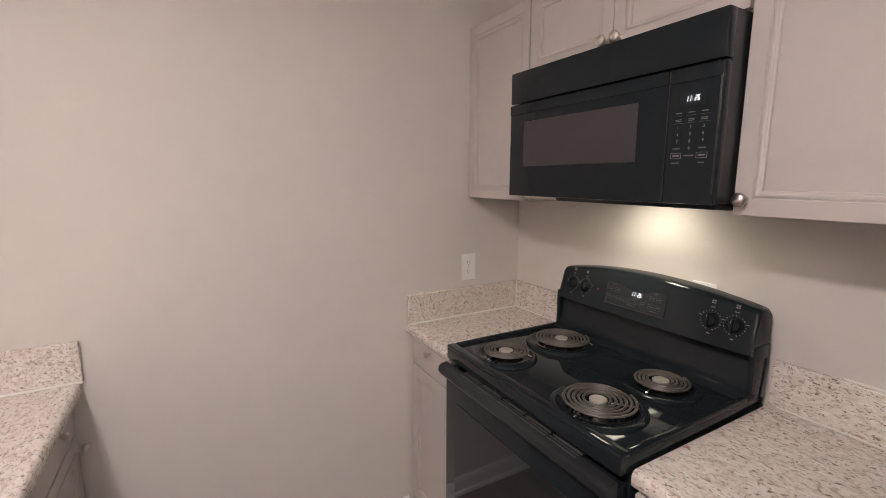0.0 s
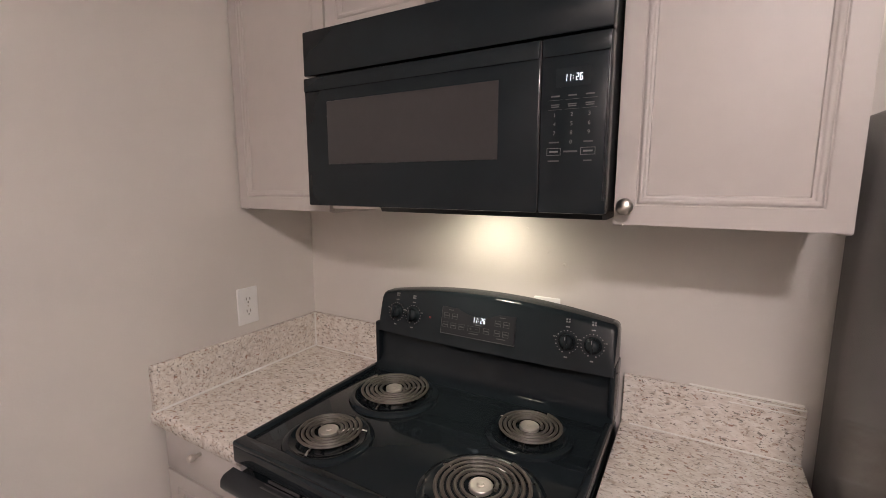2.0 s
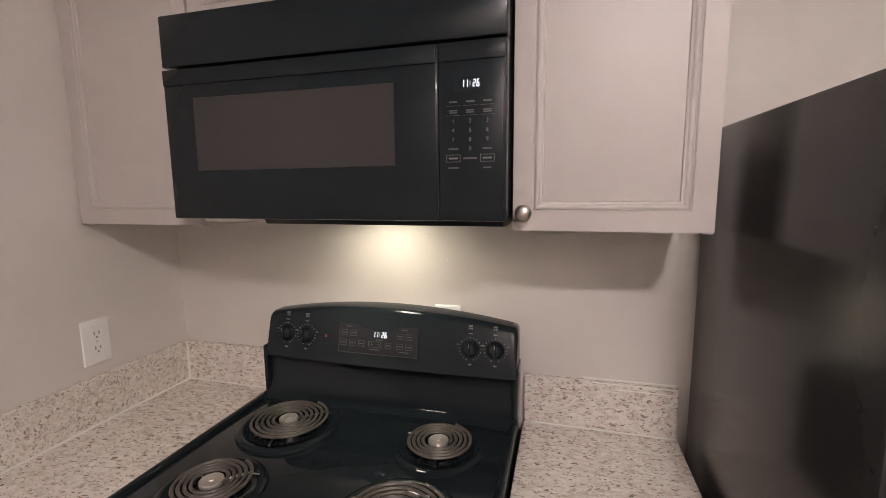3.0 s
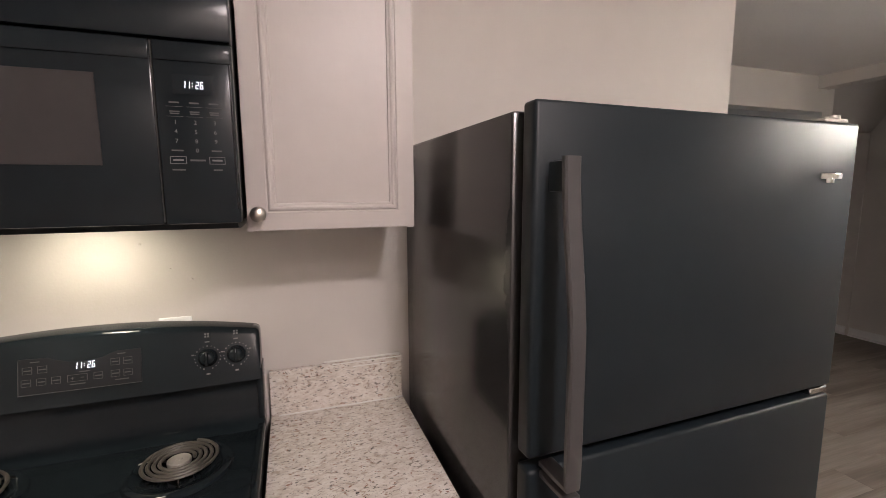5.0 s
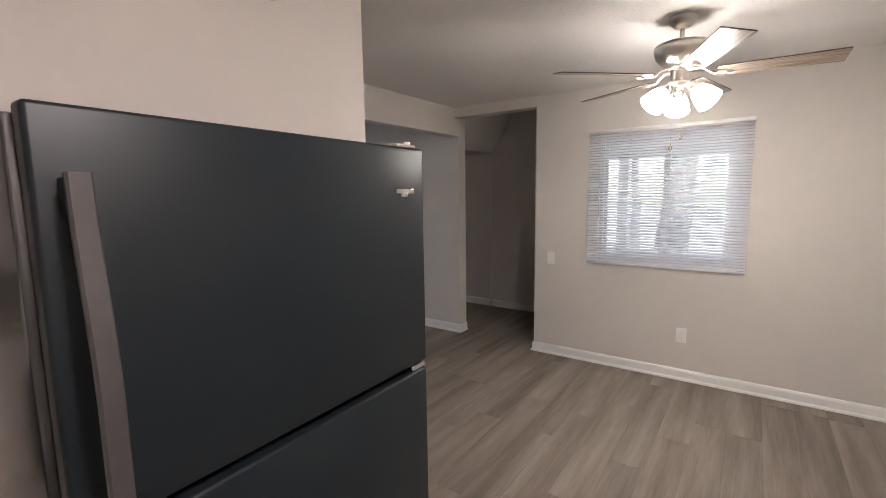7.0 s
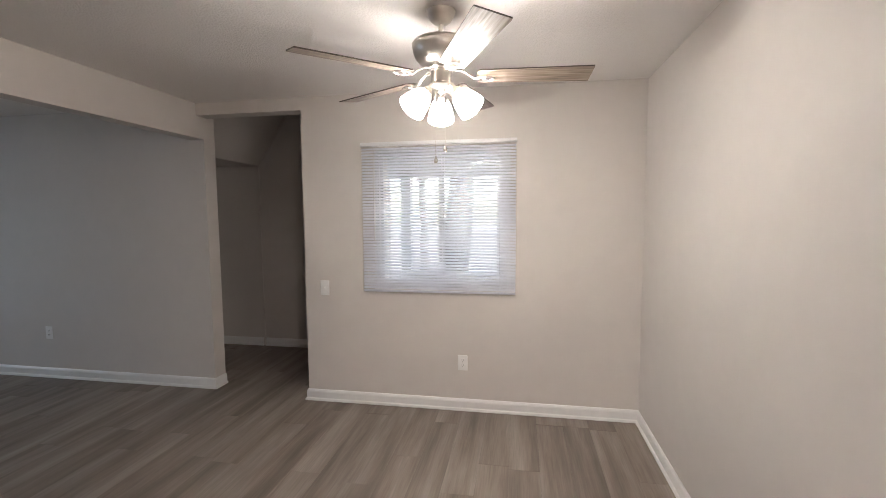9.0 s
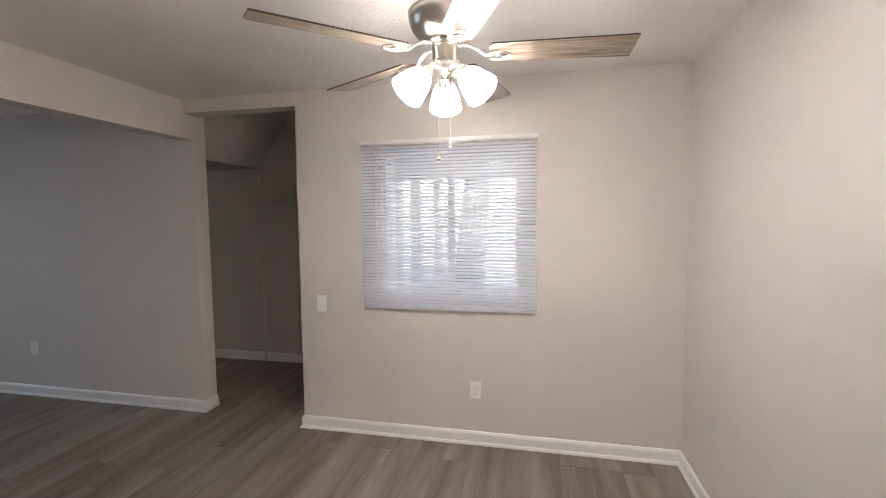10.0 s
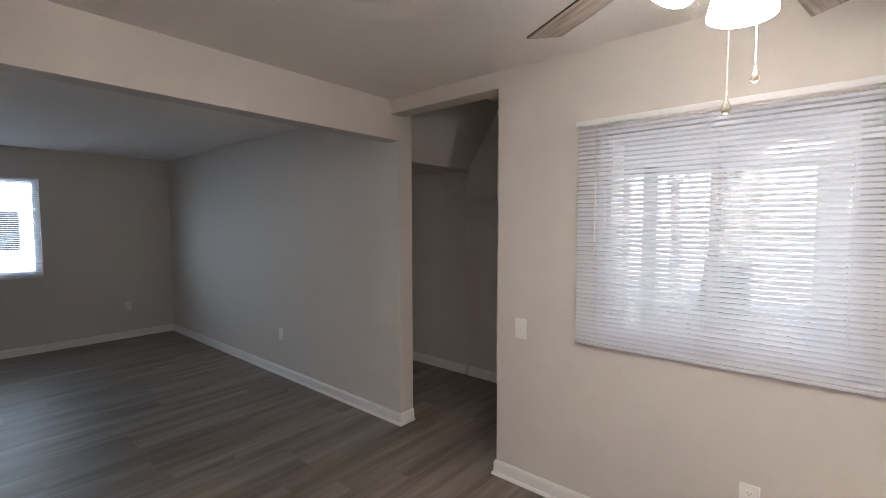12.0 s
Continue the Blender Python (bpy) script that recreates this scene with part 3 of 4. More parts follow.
def burner(x, y, r):
    """A coil burner over a black drip bowl."""
    z = TZ - 0.0075
    bowl = part("drip_bowl", lathe(bmesh.new(), [(r + 0.026, 0.000), (r + 0.024, 0.006), (r + 0.016, 0.010), (r + 0.008, 0.009), (r + 0.002, 0.004), (r * 0.75, 0.001), (0.02, 0.0006)], pose(x, y, z), 40), BLACK, stove, "black enamel drip bowl")
    pts = []
    turns = 5.2 if r > 0.085 else 4.2
    n = int(turns * 36)
    for k in range(n + 1):
        f = k / n
        a = 6.283185 * turns * f
        rr = 0.029 + (r - 0.033) * f
        pts.append((x + rr * math.cos(a), y + rr * math.sin(a), z + 0.023))
    part("coil", tube(bmesh.new(), pts, 0.0040, 6, 0.8), COIL, bowl, "grey spiral heating element")
    part("coil_cap", lathe(bmesh.new(), [(0.0230, 0.016), (0.0230, 0.0225), (0.0215, 0.0240), (0.0175, 0.0228), (0.0130, 0.0238), (0.0070, 0.0230), (0.0050, 0.0250), (0, 0.0252)], pose(x, y, z), 24), CAP, bowl, "stamped metal disc")
    for k in range(3):
        a = math.radians(40 + 120 * k)
        c, s = math.cos(a), math.sin(a)
        part("coil_support", tube(bmesh.new(), [(x + 0.02 * c, y + 0.02 * s, z + 0.017), (x + (r - 0.01) * c, y + (r - 0.01) * s, z + 0.017), (x + (r + 0.008) * c, y + (r + 0.008) * s, z + 0.010)], 0.003, 6), CHROME, bowl)


burner(1.325 - 1.150, 0.882 - ST_X, 0.078)
burner(1.325 - 1.145, 1.128 - ST_X, 0.098)
burner(1.325 - 0.768, 0.886 - ST_X, 0.098)
burner(1.325 - 0.757, 1.128 - ST_X, 0.078)

# backguard: arched top, leaning face over a recessed neck
GX0, GX1 = 0.024, SWD - 0.004
GB = 1.066
b = bmesh.new()
front, back = [], []
cols = 41
ring = []
for k in range(cols):
    f = 0.5 - 0.5 * math.cos(math.pi * k / (cols - 1))
    x = GX0 + (GX1 - GX0) * f
    arch = 1 - (2 * f - 1) ** 2
    zt = 1.184 + 0.034 * arch
    edge = max(0.0, 1 - min(f, 1 - f) * (GX1 - GX0) / 0.011)
    zt -= 0.011 * (1 - math.sqrt(1 - edge * edge))
    bow = -0.010 * arch
    lean = 0.030
    pr = [(0.484 + bow, GB), (0.486 + bow, GB + 0.006), (0.484 + lean + bow - 0.004, zt - 0.014), (0.484 + lean + bow + 0.002, zt - 0.004), (0.484 + lean + bow + 0.012, zt), (0.562, zt), (0.575, zt - 0.012), (0.575, GB - 0.01), (0.520, GB - 0.012)]
    ring.append([b.verts.new((x, y, z)) for y, z in pr])
for p, q in zip(ring, ring[1:]):
    for k in range(len(p)):
        j = (k + 1) % len(p)
        b.faces.new([p[k], p[j], q[j], q[k]])
b.faces.new(ring[0])
b.faces.new(ring[-1][::-1])
guard = part("backguard", b, BLACK, stove, "glossy black arched control panel")
b = extrude(bmesh.new(), [(0.470, TZ - 0.006), (0.500, TZ + 0.004), (0.516, TZ + 0.030), (0.520, GB - 0.004), (0.574, GB - 0.004), (0.574, TZ - 0.03), (0.470, TZ - 0.03)], 0.008, SWD - 0.004)
part("neck", b, BLACK, stove)
for x in (0.012, SWD - 0.004):
    part("side_cap", boxed(x - 0.012, x + 0.003, 0.500, 0.580, TZ - 0.02, GB + 0.02, 0.004, 2), BLACK, stove)


def guard_y(x, z):
    """The face of the backguard at x, z."""
    f = (x - GX0) / (GX1 - GX0)
    arch = 1 - (2 * f - 1) ** 2
    zt = 1.184 + 0.034 * arch
    return 0.486 - 0.010 * arch + (z - GB - 0.006) / max(0.01, zt - 0.020 - GB) * 0.026


def on_guard(x, z):
    f = (x - GX0) / (GX1 - GX0)
    yaw = math.degrees(math.atan(0.010 * 4 * (2 * f - 1) / (GX1 - GX0)))
    return pose(x, guard_y(x, z) - 0.0004, z, -12, 0, yaw)


for kx, dial in ((0.089, 0), (0.152, 0), (0.612, 1), (0.674, 1)):
    kz = 1.132
    m = on_guard(kx, kz)
    b = lathe(bmesh.new(), [(0.024, 0), (0.0235, 0.004), (0.0195, 0.008), (0.0190, 0.014), (0.0165, 0.019), (0.010, 0.0225), (0, 0.0235)], m @ pose(0, 0, 0, 90) @ Matrix.Scale(0.9, 4), 28)
    kb = part("control_knob", b, BLACK, guard, "black stove control knob")
    g = boxed(-0.0035, 0.0035, -0.028, -0.018, -0.017, 0.017, 0.0025, 3)
    g.transform(m)
    part("grip", g, BLACK, kb)
    g = boxed(-0.0007, 0.0007, -0.0286, -0.0272, 0.006, 0.014)
    g.transform(m)
    part("pointer", g, MARK, kb)
    g = bmesh.new()
    for k in range(19):
        a = math.radians(-70 + 17.8 * k)
        h = 0.0013 if k % 3 == 0 else 0.0008
        box(g, 0.0275 * math.cos(a) - h, 0.0275 * math.cos(a) + h, -0.0030, 0.002, 0.0275 * math.sin(a) - h, 0.0275 * math.sin(a) + h)
    box(g, 0.029, 0.034, -0.0030, 0.002, 0.0085, 0.0105)
    box(g, -0.034, -0.029, -0.0030, 0.002, 0.0085, 0.0105)
    box(g, -0.005, 0.005, -0.0030, 0.002, 0.036, 0.0385)
    box(g, -0.005, -0.001, -0.0030, 0.002, 0.048, 0.052)
    box(g, 0.001, 0.005, -0.0030, 0.002, 0.048, 0.052)
    box(g, -0.005, -0.001, -0.0030, 0.002, 0.054, 0.058)
    box(g, 0.001, 0.005, -0.0030, 0.002, 0.054, 0.058)
    box(g, -0.004, 0.004, -0.0030, 0.002, -0.040, -0.037)
    g.transform(m)
    part("dial_marks", g, MARK, guard)
# display panel, clock and touch pads
m = on_guard(0.366, 1.136)
g = boxed(-0.112, 0.112, -0.0012, 0.004, -0.038, 0.038, 0.001, 1)
g.transform(m)
disp = part("display_panel", g, BLACKP, guard)
g = bmesh.new()
for r in ((-0.112, 0.112, -0.039, -0.038), (-0.112, -0.1112, -0.039, 0.034)):
    box(g, r[0], r[1], -0.0022, -0.001, r[2], r[3])
g.transform(m)
part("display_border", g, MARKDIM, disp)
g = seven(bmesh.new(), "11:26", 0.0145, 0.005, -0.0026, 0.006)
g.transform(m)
part("clock_digits", g, LED, disp, "lit white clock digits 11:26")
g = bmesh.new()
for px, pz in ((-0.096, 0.013), (-0.070, 0.013), (-0.098, -0.013), (-0.072, -0.013), (-0.046, -0.013), (0.030, -0.013), (0.062, 0.013), (0.086, 0.013), (0.062, -0.013), (0.086, -0.013), (-0.008, -0.013)):
    w = 0.018 if px == -0.008 else 0.0085
    t = 0.0007
    for r in ((px - w, px + w, pz - 0.0075, pz - 0.0075 + t), (px - w, px + w, pz + 0.0075 - t, pz + 0.0075), (px - w, px - w + t, pz - 0.0075, pz + 0.0075), (px + w - t, px + w, pz - 0.0075, pz + 0.0075)):
        box(g, r[0], r[1], -0.0022, -0.0013, r[2], r[3])
    if w < 0.01:
        box(g, px - 0.006, px + 0.006, -0.0022, -0.0013, pz - 0.0012, pz + 0.0012)
    else:
        box(g, px - 0.012, px - 0.006, -0.0022, -0.0013, pz - 0.0006, pz + 0.0006)
        box(g, px - 0.0096, px - 0.0084, -0.0022, -0.0013, pz - 0.003, pz + 0.003)
        box(g, px + 0.006, px + 0.012, -0.0022, -0.0013, pz - 0.0006, pz + 0.0006)
for bx, bz, bw in ((-0.083, 0.030, 0.008), (0.074, 0.030, 0.008), (-0.008, -0.026, 0.014), (0.074, -0.027, 0.013), (0.005, -0.0005, 0.010)):
    box(g, bx - bw, bx + bw, -0.0022, -0.0013, bz - 0.0011, bz + 0.0011)
g.transform(m)
part("touch_pads", g, MARKDIM, disp)
m = on_guard(0.213, 1.138)
g = boxed(-0.012, 0.012, -0.0006, 0, 0.006, 0.009)
g.transform(m)
part("indicator_label", g, MARKDIM, guard)
g = lathe(bmesh.new(), [(0.004, 0), (0.003, 0.002), (0, 0.0025)], m @ pose(0, 0, -0.004, 90), 12)
part("indicator_lamp", g, material("red_indicator", (0.25, 0.02, 0.015), 0.3, spread=0.05), guard)

# oven door with vent slots, handle lip and glass
odoor = part("oven_door", boxed(0.006, SWD - 0.006, -0.026, 0.022, 0.205, 0.872, 0.008, 3), BLACK, stove)
part("door_glass", boxed(0.075, SWD - 0.075, -0.0285, -0.0255, 0.29, 0.765, 0.001, 1), OVENGLASS, odoor, "dark reflective oven window")
b = extrude(bmesh.new(), [(-0.026, 0.836), (-0.046, 0.846), (-0.054, 0.860), (-0.052, 0.876), (-0.044, 0.884), (-0.020, 0.888), (-0.020, 0.836)], 0.002, SWD - 0.002)
part("handle", b, BLACKP, odoor, "full-width black door handle lip")
for k in range(4):
    for j in range(5):
        x0 = 0.11 + j * 0.104
        g = boxed(x0, x0 + 0.096, -0.0035 - k * 0.010, 0.001 - k * 0.010, 0.8835, 0.8905 - k * 0.0012, 0.001, 1)
        part("vent_slat", g, HANDLE, odoor)
drawer = part("storage_drawer", boxed(0.006, SWD - 0.006, -0.022, 0.022, 0.055, 0.197, 0.006, 2), BLACK, stove)
for x in (0.05, SWD - 0.05):
    for y in (0.08, SD - 0.08):
        part("foot", lathe(bmesh.new(), [(0, 0), (0.018, 0), (0.018, 0.03), (0, 0.03)], pose(x, y, 0.0005), 12), BLACKP, stove)

# ---------------------------------------------------------------- kitchen: the microwave
MX, MY1, MY0, MZ0, MZ1 = 1.002, 1.308, 0.594, 1.463, 1.884
MW = MY1 - MY0
MH = MZ1 - MZ0
mw = thing("microwave", facing_west(MX, MY1, MZ0), "black over-the-range microwave under the cabinets", "microwave")
part("body", boxed(0.004, MW - 0.004, 0.030, EW - MX - 0.002, 0.008, MH - 0.001, 0.003, 1), BLACKP, mw)
part("top_grille", boxed(0, MW, 0.0, 0.030, MH - 0.105, MH - 0.003, 0.004, 2), MWFRONT, mw, "plain black upper vent panel")
SPL = MW - 0.121
mdoor = part("door", boxed(0, SPL - 0.001, 0.0, 0.029, 0.006, MH - 0.109, 0.004, 2), MWFRONT, mw)
part("door_upper_lip", boxed(0.002, SPL - 0.003, -0.003, 0.001, MH - 0.142, MH - 0.111, 0.002, 2), MWFRONT, mdoor)
part("door_window", boxed(0.073, 0.512, -0.0012, 0.001, 0.106, 0.252, 0.0005, 1), SCREEN, mdoor, "grey perforated viewing screen")
panel = part("control_panel", boxed(SPL + 0.001, MW, 0.0, 0.029, 0.006, MH - 0.109, 0.004, 2), MWFRONT, mw)
part("panel_upper_lip", boxed(SPL + 0.003, MW - 0.002, -0.003, 0.001, MH - 0.142, MH - 0.111, 0.002, 2), MWFRONT, panel)
part("release_bar", boxed(MW - 0.006, MW - 0.002, -0.002, 0.002, 0.03, MH - 0.135, 0.002, 2), BLACKP, panel)
part("seam", boxed(SPL - 0.0012, SPL + 0.0006, -0.0006, 0.010, 0.010, MH - 0.112), SLOT, mw)
px = SPL + 0.058
part("display", boxed(px - 0.030, px + 0.030, -0.0008, 0.0005, 0.226, 0.258), BLACK, panel)
part("clock_digits", seven(bmesh.new(), "11:26", 0.0120, px, -0.0018, 0.2355), LED, panel, "lit white clock digits 11:26")
cols3 = (px - 0.030, px, px + 0.030)
z = 0.212
for row in range(2):
    for x in cols3:
        b = bmesh.new()
        if row == 0:
            box(b, x - 0.0075, x + 0.0075, -0.0006, 0.0002, z - 0.0012, z + 0.0012)
        else:
            box(b, x - 0.0075, x + 0.0075, -0.0006, 0.0002, z + 0.0008, z + 0.0026)
            box(b, x - 0.007, x + 0.007, -0.0006, 0.0002, z - 0.0026, z - 0.0008)
        box(b, x - 0.0125, x + 0.0125, -0.0006, 0.0002, z - 0.0068, z - 0.0064)
        part("button_label", b, MARKDIM, panel)
    z -= 0.0163
for row in ("123", "456", "789"):
    for ch, x in zip(row, cols3):
        part("number_key", words(ch, 0.0098, x, -0.0007, z), MARK, panel)
    z -= 0.0156
part("number_key", words("0", 0.0098, cols3[1], -0.0007, z), MARK, panel)
for k, (x, w) in enumerate(((cols3[0], 0.009), (cols3[2], 0.008))):
    part("button_label", boxed(x - w, x + w, -0.0006, 0.0002, z - 0.0012, z + 0.0012), MARKDIM, panel)
z -= 0.0163
for x in (cols3[0], cols3[2]):
    b = bmesh.new()
    for r in ((x - 0.0125, x + 0.0125, z - 0.0064, z - 0.0056), (x - 0.0125, x + 0.0125, z + 0.0056, z + 0.0064), (x - 0.0125, x - 0.0117, z - 0.0056, z + 0.0056), (x + 0.0117, x + 0.0125, z - 0.0056, z + 0.0056), (x - 0.008, x + 0.008, z - 0.0014, z + 0.0016)):
        box(b, r[0], r[1], -0.0006, 0.0002, r[2], r[3])
    part("outlined_button", b, MARK, panel)
part("button_label", boxed(cols3[1] - 0.012, cols3[1] + 0.012, -0.0006, 0.0002, z - 0.0015, z + 0.0015), MARKDIM, panel)
z -= 0.0163
for x, w in ((cols3[0], 0.010), (cols3[2], 0.007)):
    part("button_label", boxed(x - w, x + w, -0.0006, 0.0002, z - 0.0012, z + 0.0012), MARKDIM, panel)
b = extrude(bmesh.new(), [(0.03, 0.008), (0.04, -0.006), (0.09, -0.009), (0.36, -0.006), (0.365, 0.008)], 0.20, MW - 0.01)
under = part("underside_pan", b, BLACKP, mw)
part("grease_filter", boxed(0.03, 0.19, 0.05, 0.30, -0.004, 0.008, 0.002, 1), NICKEL, mw, "brushed metal grease filter")
part("lamp_lens", boxed(MW / 2 - 0.05, MW / 2 + 0.05, 0.16, 0.24, -0.0125, -0.006, 0.002, 1), LENS, under, "small lit hood lamp lens")
ob, data = lamp("hood_lamp", 'SPOT', look((MX + 0.20, 0.945, MZ0 - 0.02), (EW, 0.945, 1.22)), HOOD_WATTS, (1.0, 0.90, 0.72))
data.spot_size = math.radians(150)
data.spot_blend = 0.9
data.shadow_soft_size = 0.03

# ---------------------------------------------------------------- kitchen: the fridge
FX, FY1, FY0, FT = 0.697, 0.174, -0.593, 1.656
FW = FY1 - FY0
fridge = thing("fridge", facing_west(FX, FY1) @ pose(0, 0, 0, 0, 0, 1.4), "black top-freezer refrigerator with curved handles", "fridge")
part("body", boxed(-0.009, FW - 0.006, 0.048, EW - FX - 0.028, 0.03, FT - 0.010, 0.006, 2), FRSIDE, fridge)
fz = part("freezer_door", boxed(0, FW, 0, 0.036, 1.098, FT, 0.007, 3), FRIDGE, fridge)
fd = part("fridge_door", boxed(0, FW, 0, 0.036, 0.055, 1.078, 0.007, 3), FRIDGE, fridge)
part("gasket", boxed(0.012, FW - 0.012, 0.0355, 0.0485, 1.106, FT - 0.01), GASKET, fz)
part("gasket", boxed(0.012, FW - 0.012, 0.0355, 0.0485, 0.065, 1.070), GASKET, fd)
part("toe_grille", boxed(0.02, FW - 0.02, 0.03, 0.08, 0.005, 0.05, 0.003, 1), BLACKP, fridge)


def handle(parent, pts, w, t):
    """A flat bowed bar through (y, z) points, w wide."""
    b = bmesh.new()
    prev = None
    n = len(pts)
    for i, (y, z) in enumerate(pts):
        a, c = pts[max(0, i - 1)], pts[min(n - 1, i + 1)]
        d = Vector((c[0] - a[0], c[1] - a[1])).normalized()
        nx = Vector((-d.y, d.x))
        loop = []
        for u, v in ((-1, -0.5), (-0.8, -1), (0.8, -1), (1, -0.5), (1, 0.6), (0.8, 1), (-0.8, 1), (-1, 0.6)):
            o = nx * (v * t / 2)
            loop.append(b.verts.new((0.035 + u * w / 2, y + o.x, z + o.y)))
        if prev:
            for k in range(8):
                j = (k + 1) % 8
                b.faces.new([prev[k], prev[j], loop[j], loop[k]])
        else:
            b.faces.new(loop[::-1])
        prev = loop
    b.faces.new(prev)
    return part("handle", b, HANDLE, parent, "satin black bowed handle")


def bow(z0, z1, y0, y1, n=14):
    """From the door at z0 out to the bar, which swells from y0 to y1, and back to the door at z1."""
    up = 1 if z0 > z1 else -1
    out = [(y0, z0)]
    for k in range(1, n + 1):
        f = k / n
        g = min(1.0, f / 0.58)
        out.append((y0 + (y1 - y0) * g * g * (3 - 2 * g), z0 + (z1 - z0) * f))
    return out + [(0.002, z1)]


for d_, z_ in ((fz, 1.545), (fd, 0.587)):
    part("handle_mount", boxed(0.026, 0.044, -0.036, 0.004, z_ - 0.022, z_ + 0.022, 0.003, 2), FRIDGE, d_)
handle(fz, bow(1.572, 1.088, -0.040, -0.066), 0.027, 0.012)
handle(fd, bow(0.560, 1.070, -0.040, -0.066), 0.027, 0.012)
b = bmesh.new()
box(b, FW - 0.112, FW - 0.044, -0.0025, 0.002, 1.544, 1.556, 0.002, 2)
box(b, FW - 0.094, FW - 0.068, -0.0025, 0.002, 1.536, 1.546, 0.002, 2)
part("maker_badge", b, CHROME, fz, "small raised silver badge")
b = bmesh.new()
box(b, FW - 0.085, FW - 0.012, 0.015, 0.16, FT + 0.001, FT + 0.010, 0.002, 1)
lathe(b, [(0, 0), (0.013, 0), (0.013, 0.016), (0, 0.016)], pose(FW - 0.03, 0.034, FT + 0.002), 16)
part("top_hinge", b, NICKEL, fridge, "metal top hinge bracket")
part("middle_hinge", boxed(FW - 0.060, FW - 0.004, 0.004, 0.0475, 1.081, 1.095, 0.002, 1), CHROME, fridge, "metal middle hinge")
for x in (0.06, FW - 0.06):
    for y in (0.12, 0.58):
        part("foot", lathe(bmesh.new(), [(0, 0), (0.02, 0), (0.02, 0.031), (0, 0.031)], pose(x, y, 0.0005), 12), BLACKP, fridge)

# ---------------------------------------------------------------- the dining ceiling fan
FCX, FCY = 0.376, -2.390
fan = thing("ceiling_fan", pose(FCX, FCY, H), "brushed nickel ceiling fan with five wooden blades and lit shades", "ceiling fan")
part("canopy", lathe(bmesh.new(), [(0, -0.0005), (0.068, -0.0005), (0.068, -0.008), (0.062, -0.020), (0.046, -0.044), (0.034, -0.054), (0.020, -0.058), (0, -0.058)], None, 40), NICKEL, fan)
part("downrod", lathe(bmesh.new(), [(0.0115, -0.055), (0.0115, -0.150)], None, 20), NICKEL, fan)
part("motor_housing", lathe(bmesh.new(), [(0.0115, -0.118), (0.030, -0.121), (0.105, -0.130), (0.126, -0.137), (0.133, -0.146), (0.131, -0.152), (0.133, -0.156), (0.130, -0.176), (0.120, -0.205), (0.100, -0.230), (0.072, -0.246), (0.052, -0.251), (0, -0.251)], None, 48), NICKEL, fan, "bowl-shaped brushed nickel motor housing")
part("rotor_hub", lathe(bmesh.new(), [(0.03, -0.248), (0.062, -0.249), (0.066, -0.256), (0.060, -0.264), (0.03, -0.266)], None, 32), NICKEL, fan)
part("switch_housing", lathe(bmesh.new(), [(0.02, -0.262), (0.047, -0.264), (0.050, -0.270), (0.047, -0.260), (0.047, -0.318), (0.052, -0.322), (0.052, -0.330), (0.044, -0.336), (0.020, -0.344), (0.014, -0.360), (0, -0.364)], None, 36), NICKEL, fan)
BZ = -0.290
A0 = 42.0
for k in range(5):
    a = A0 + 72 * k
    m = pose(0, 0, 0, 0, 0, a)
    b = bmesh.new()
    tube(b, [(0.050, 0, -0.260), (0.090, 0, -0.262), (0.120, 0, -0.278), (0.150, 0, BZ - 0.012), (0.175, 0, BZ - 0.013)], 0.0085, 8, 0.5)
    loop = [(0.160 + 0.066 * (1 - math.cos(t * 6.283185 / 20)) / 2 * 1.25, 0.027 * math.sin(t * 6.283185 / 20), BZ - 0.013) for t in range(21)]
    tube(b, loop, 0.0048, 6, 0.6)
    lathe(b, [(0, 0), (0.015, 0), (0.017, 0.004), (0.013, 0.007), (0, 0.007)], pose(0.203, 0, BZ - 0.019), 18)
    b.transform(m)
    iron = part("blade_arm", b, NICKEL, fan, "cast nickel blade arm")
    pm = m @ pose(0, 0, BZ, -11, 0, 0)
    b = bmesh.new()
    r0, r1, w0, w1, t = 0.165, 0.676, 0.056, 0.067, 0.0028
    out = [(r0, -w0 * 0.7), (r0 + 0.012, -w0)]
    out += [(r1 - 0.006, -w1), (r1 - 0.001, -w1 + 0.002), (r1, -w1 + 0.006), (r1, w1 - 0.006), (r1 - 0.001, w1 - 0.002), (r1 - 0.006, w1), (r0 + 0.012, w0), (r0, w0 * 0.7)]
    lo = [b.verts.new((x, y, -t)) for x, y in out]
    hi = [b.verts.new((x, y, t)) for x, y in out]
    b.faces.new(lo[::-1])
    b.faces.new(hi)
    n = len(out)
    side = []
    for i in range(n):
        j = (i + 1) % n
        side.append(b.faces.new([lo[i], lo[j], hi[j], hi[i]]))
    for f in side:
        f.material_index = 1
    me = mesh_of("blade", b, BLADE)
    me.materials.append(BLADE_EDGE)
    ob = new("blade", me)
    ob.parent = fan
    ob.matrix_local = pm
    tagged(ob, "washed grey-brown wooden blade with dark edge")

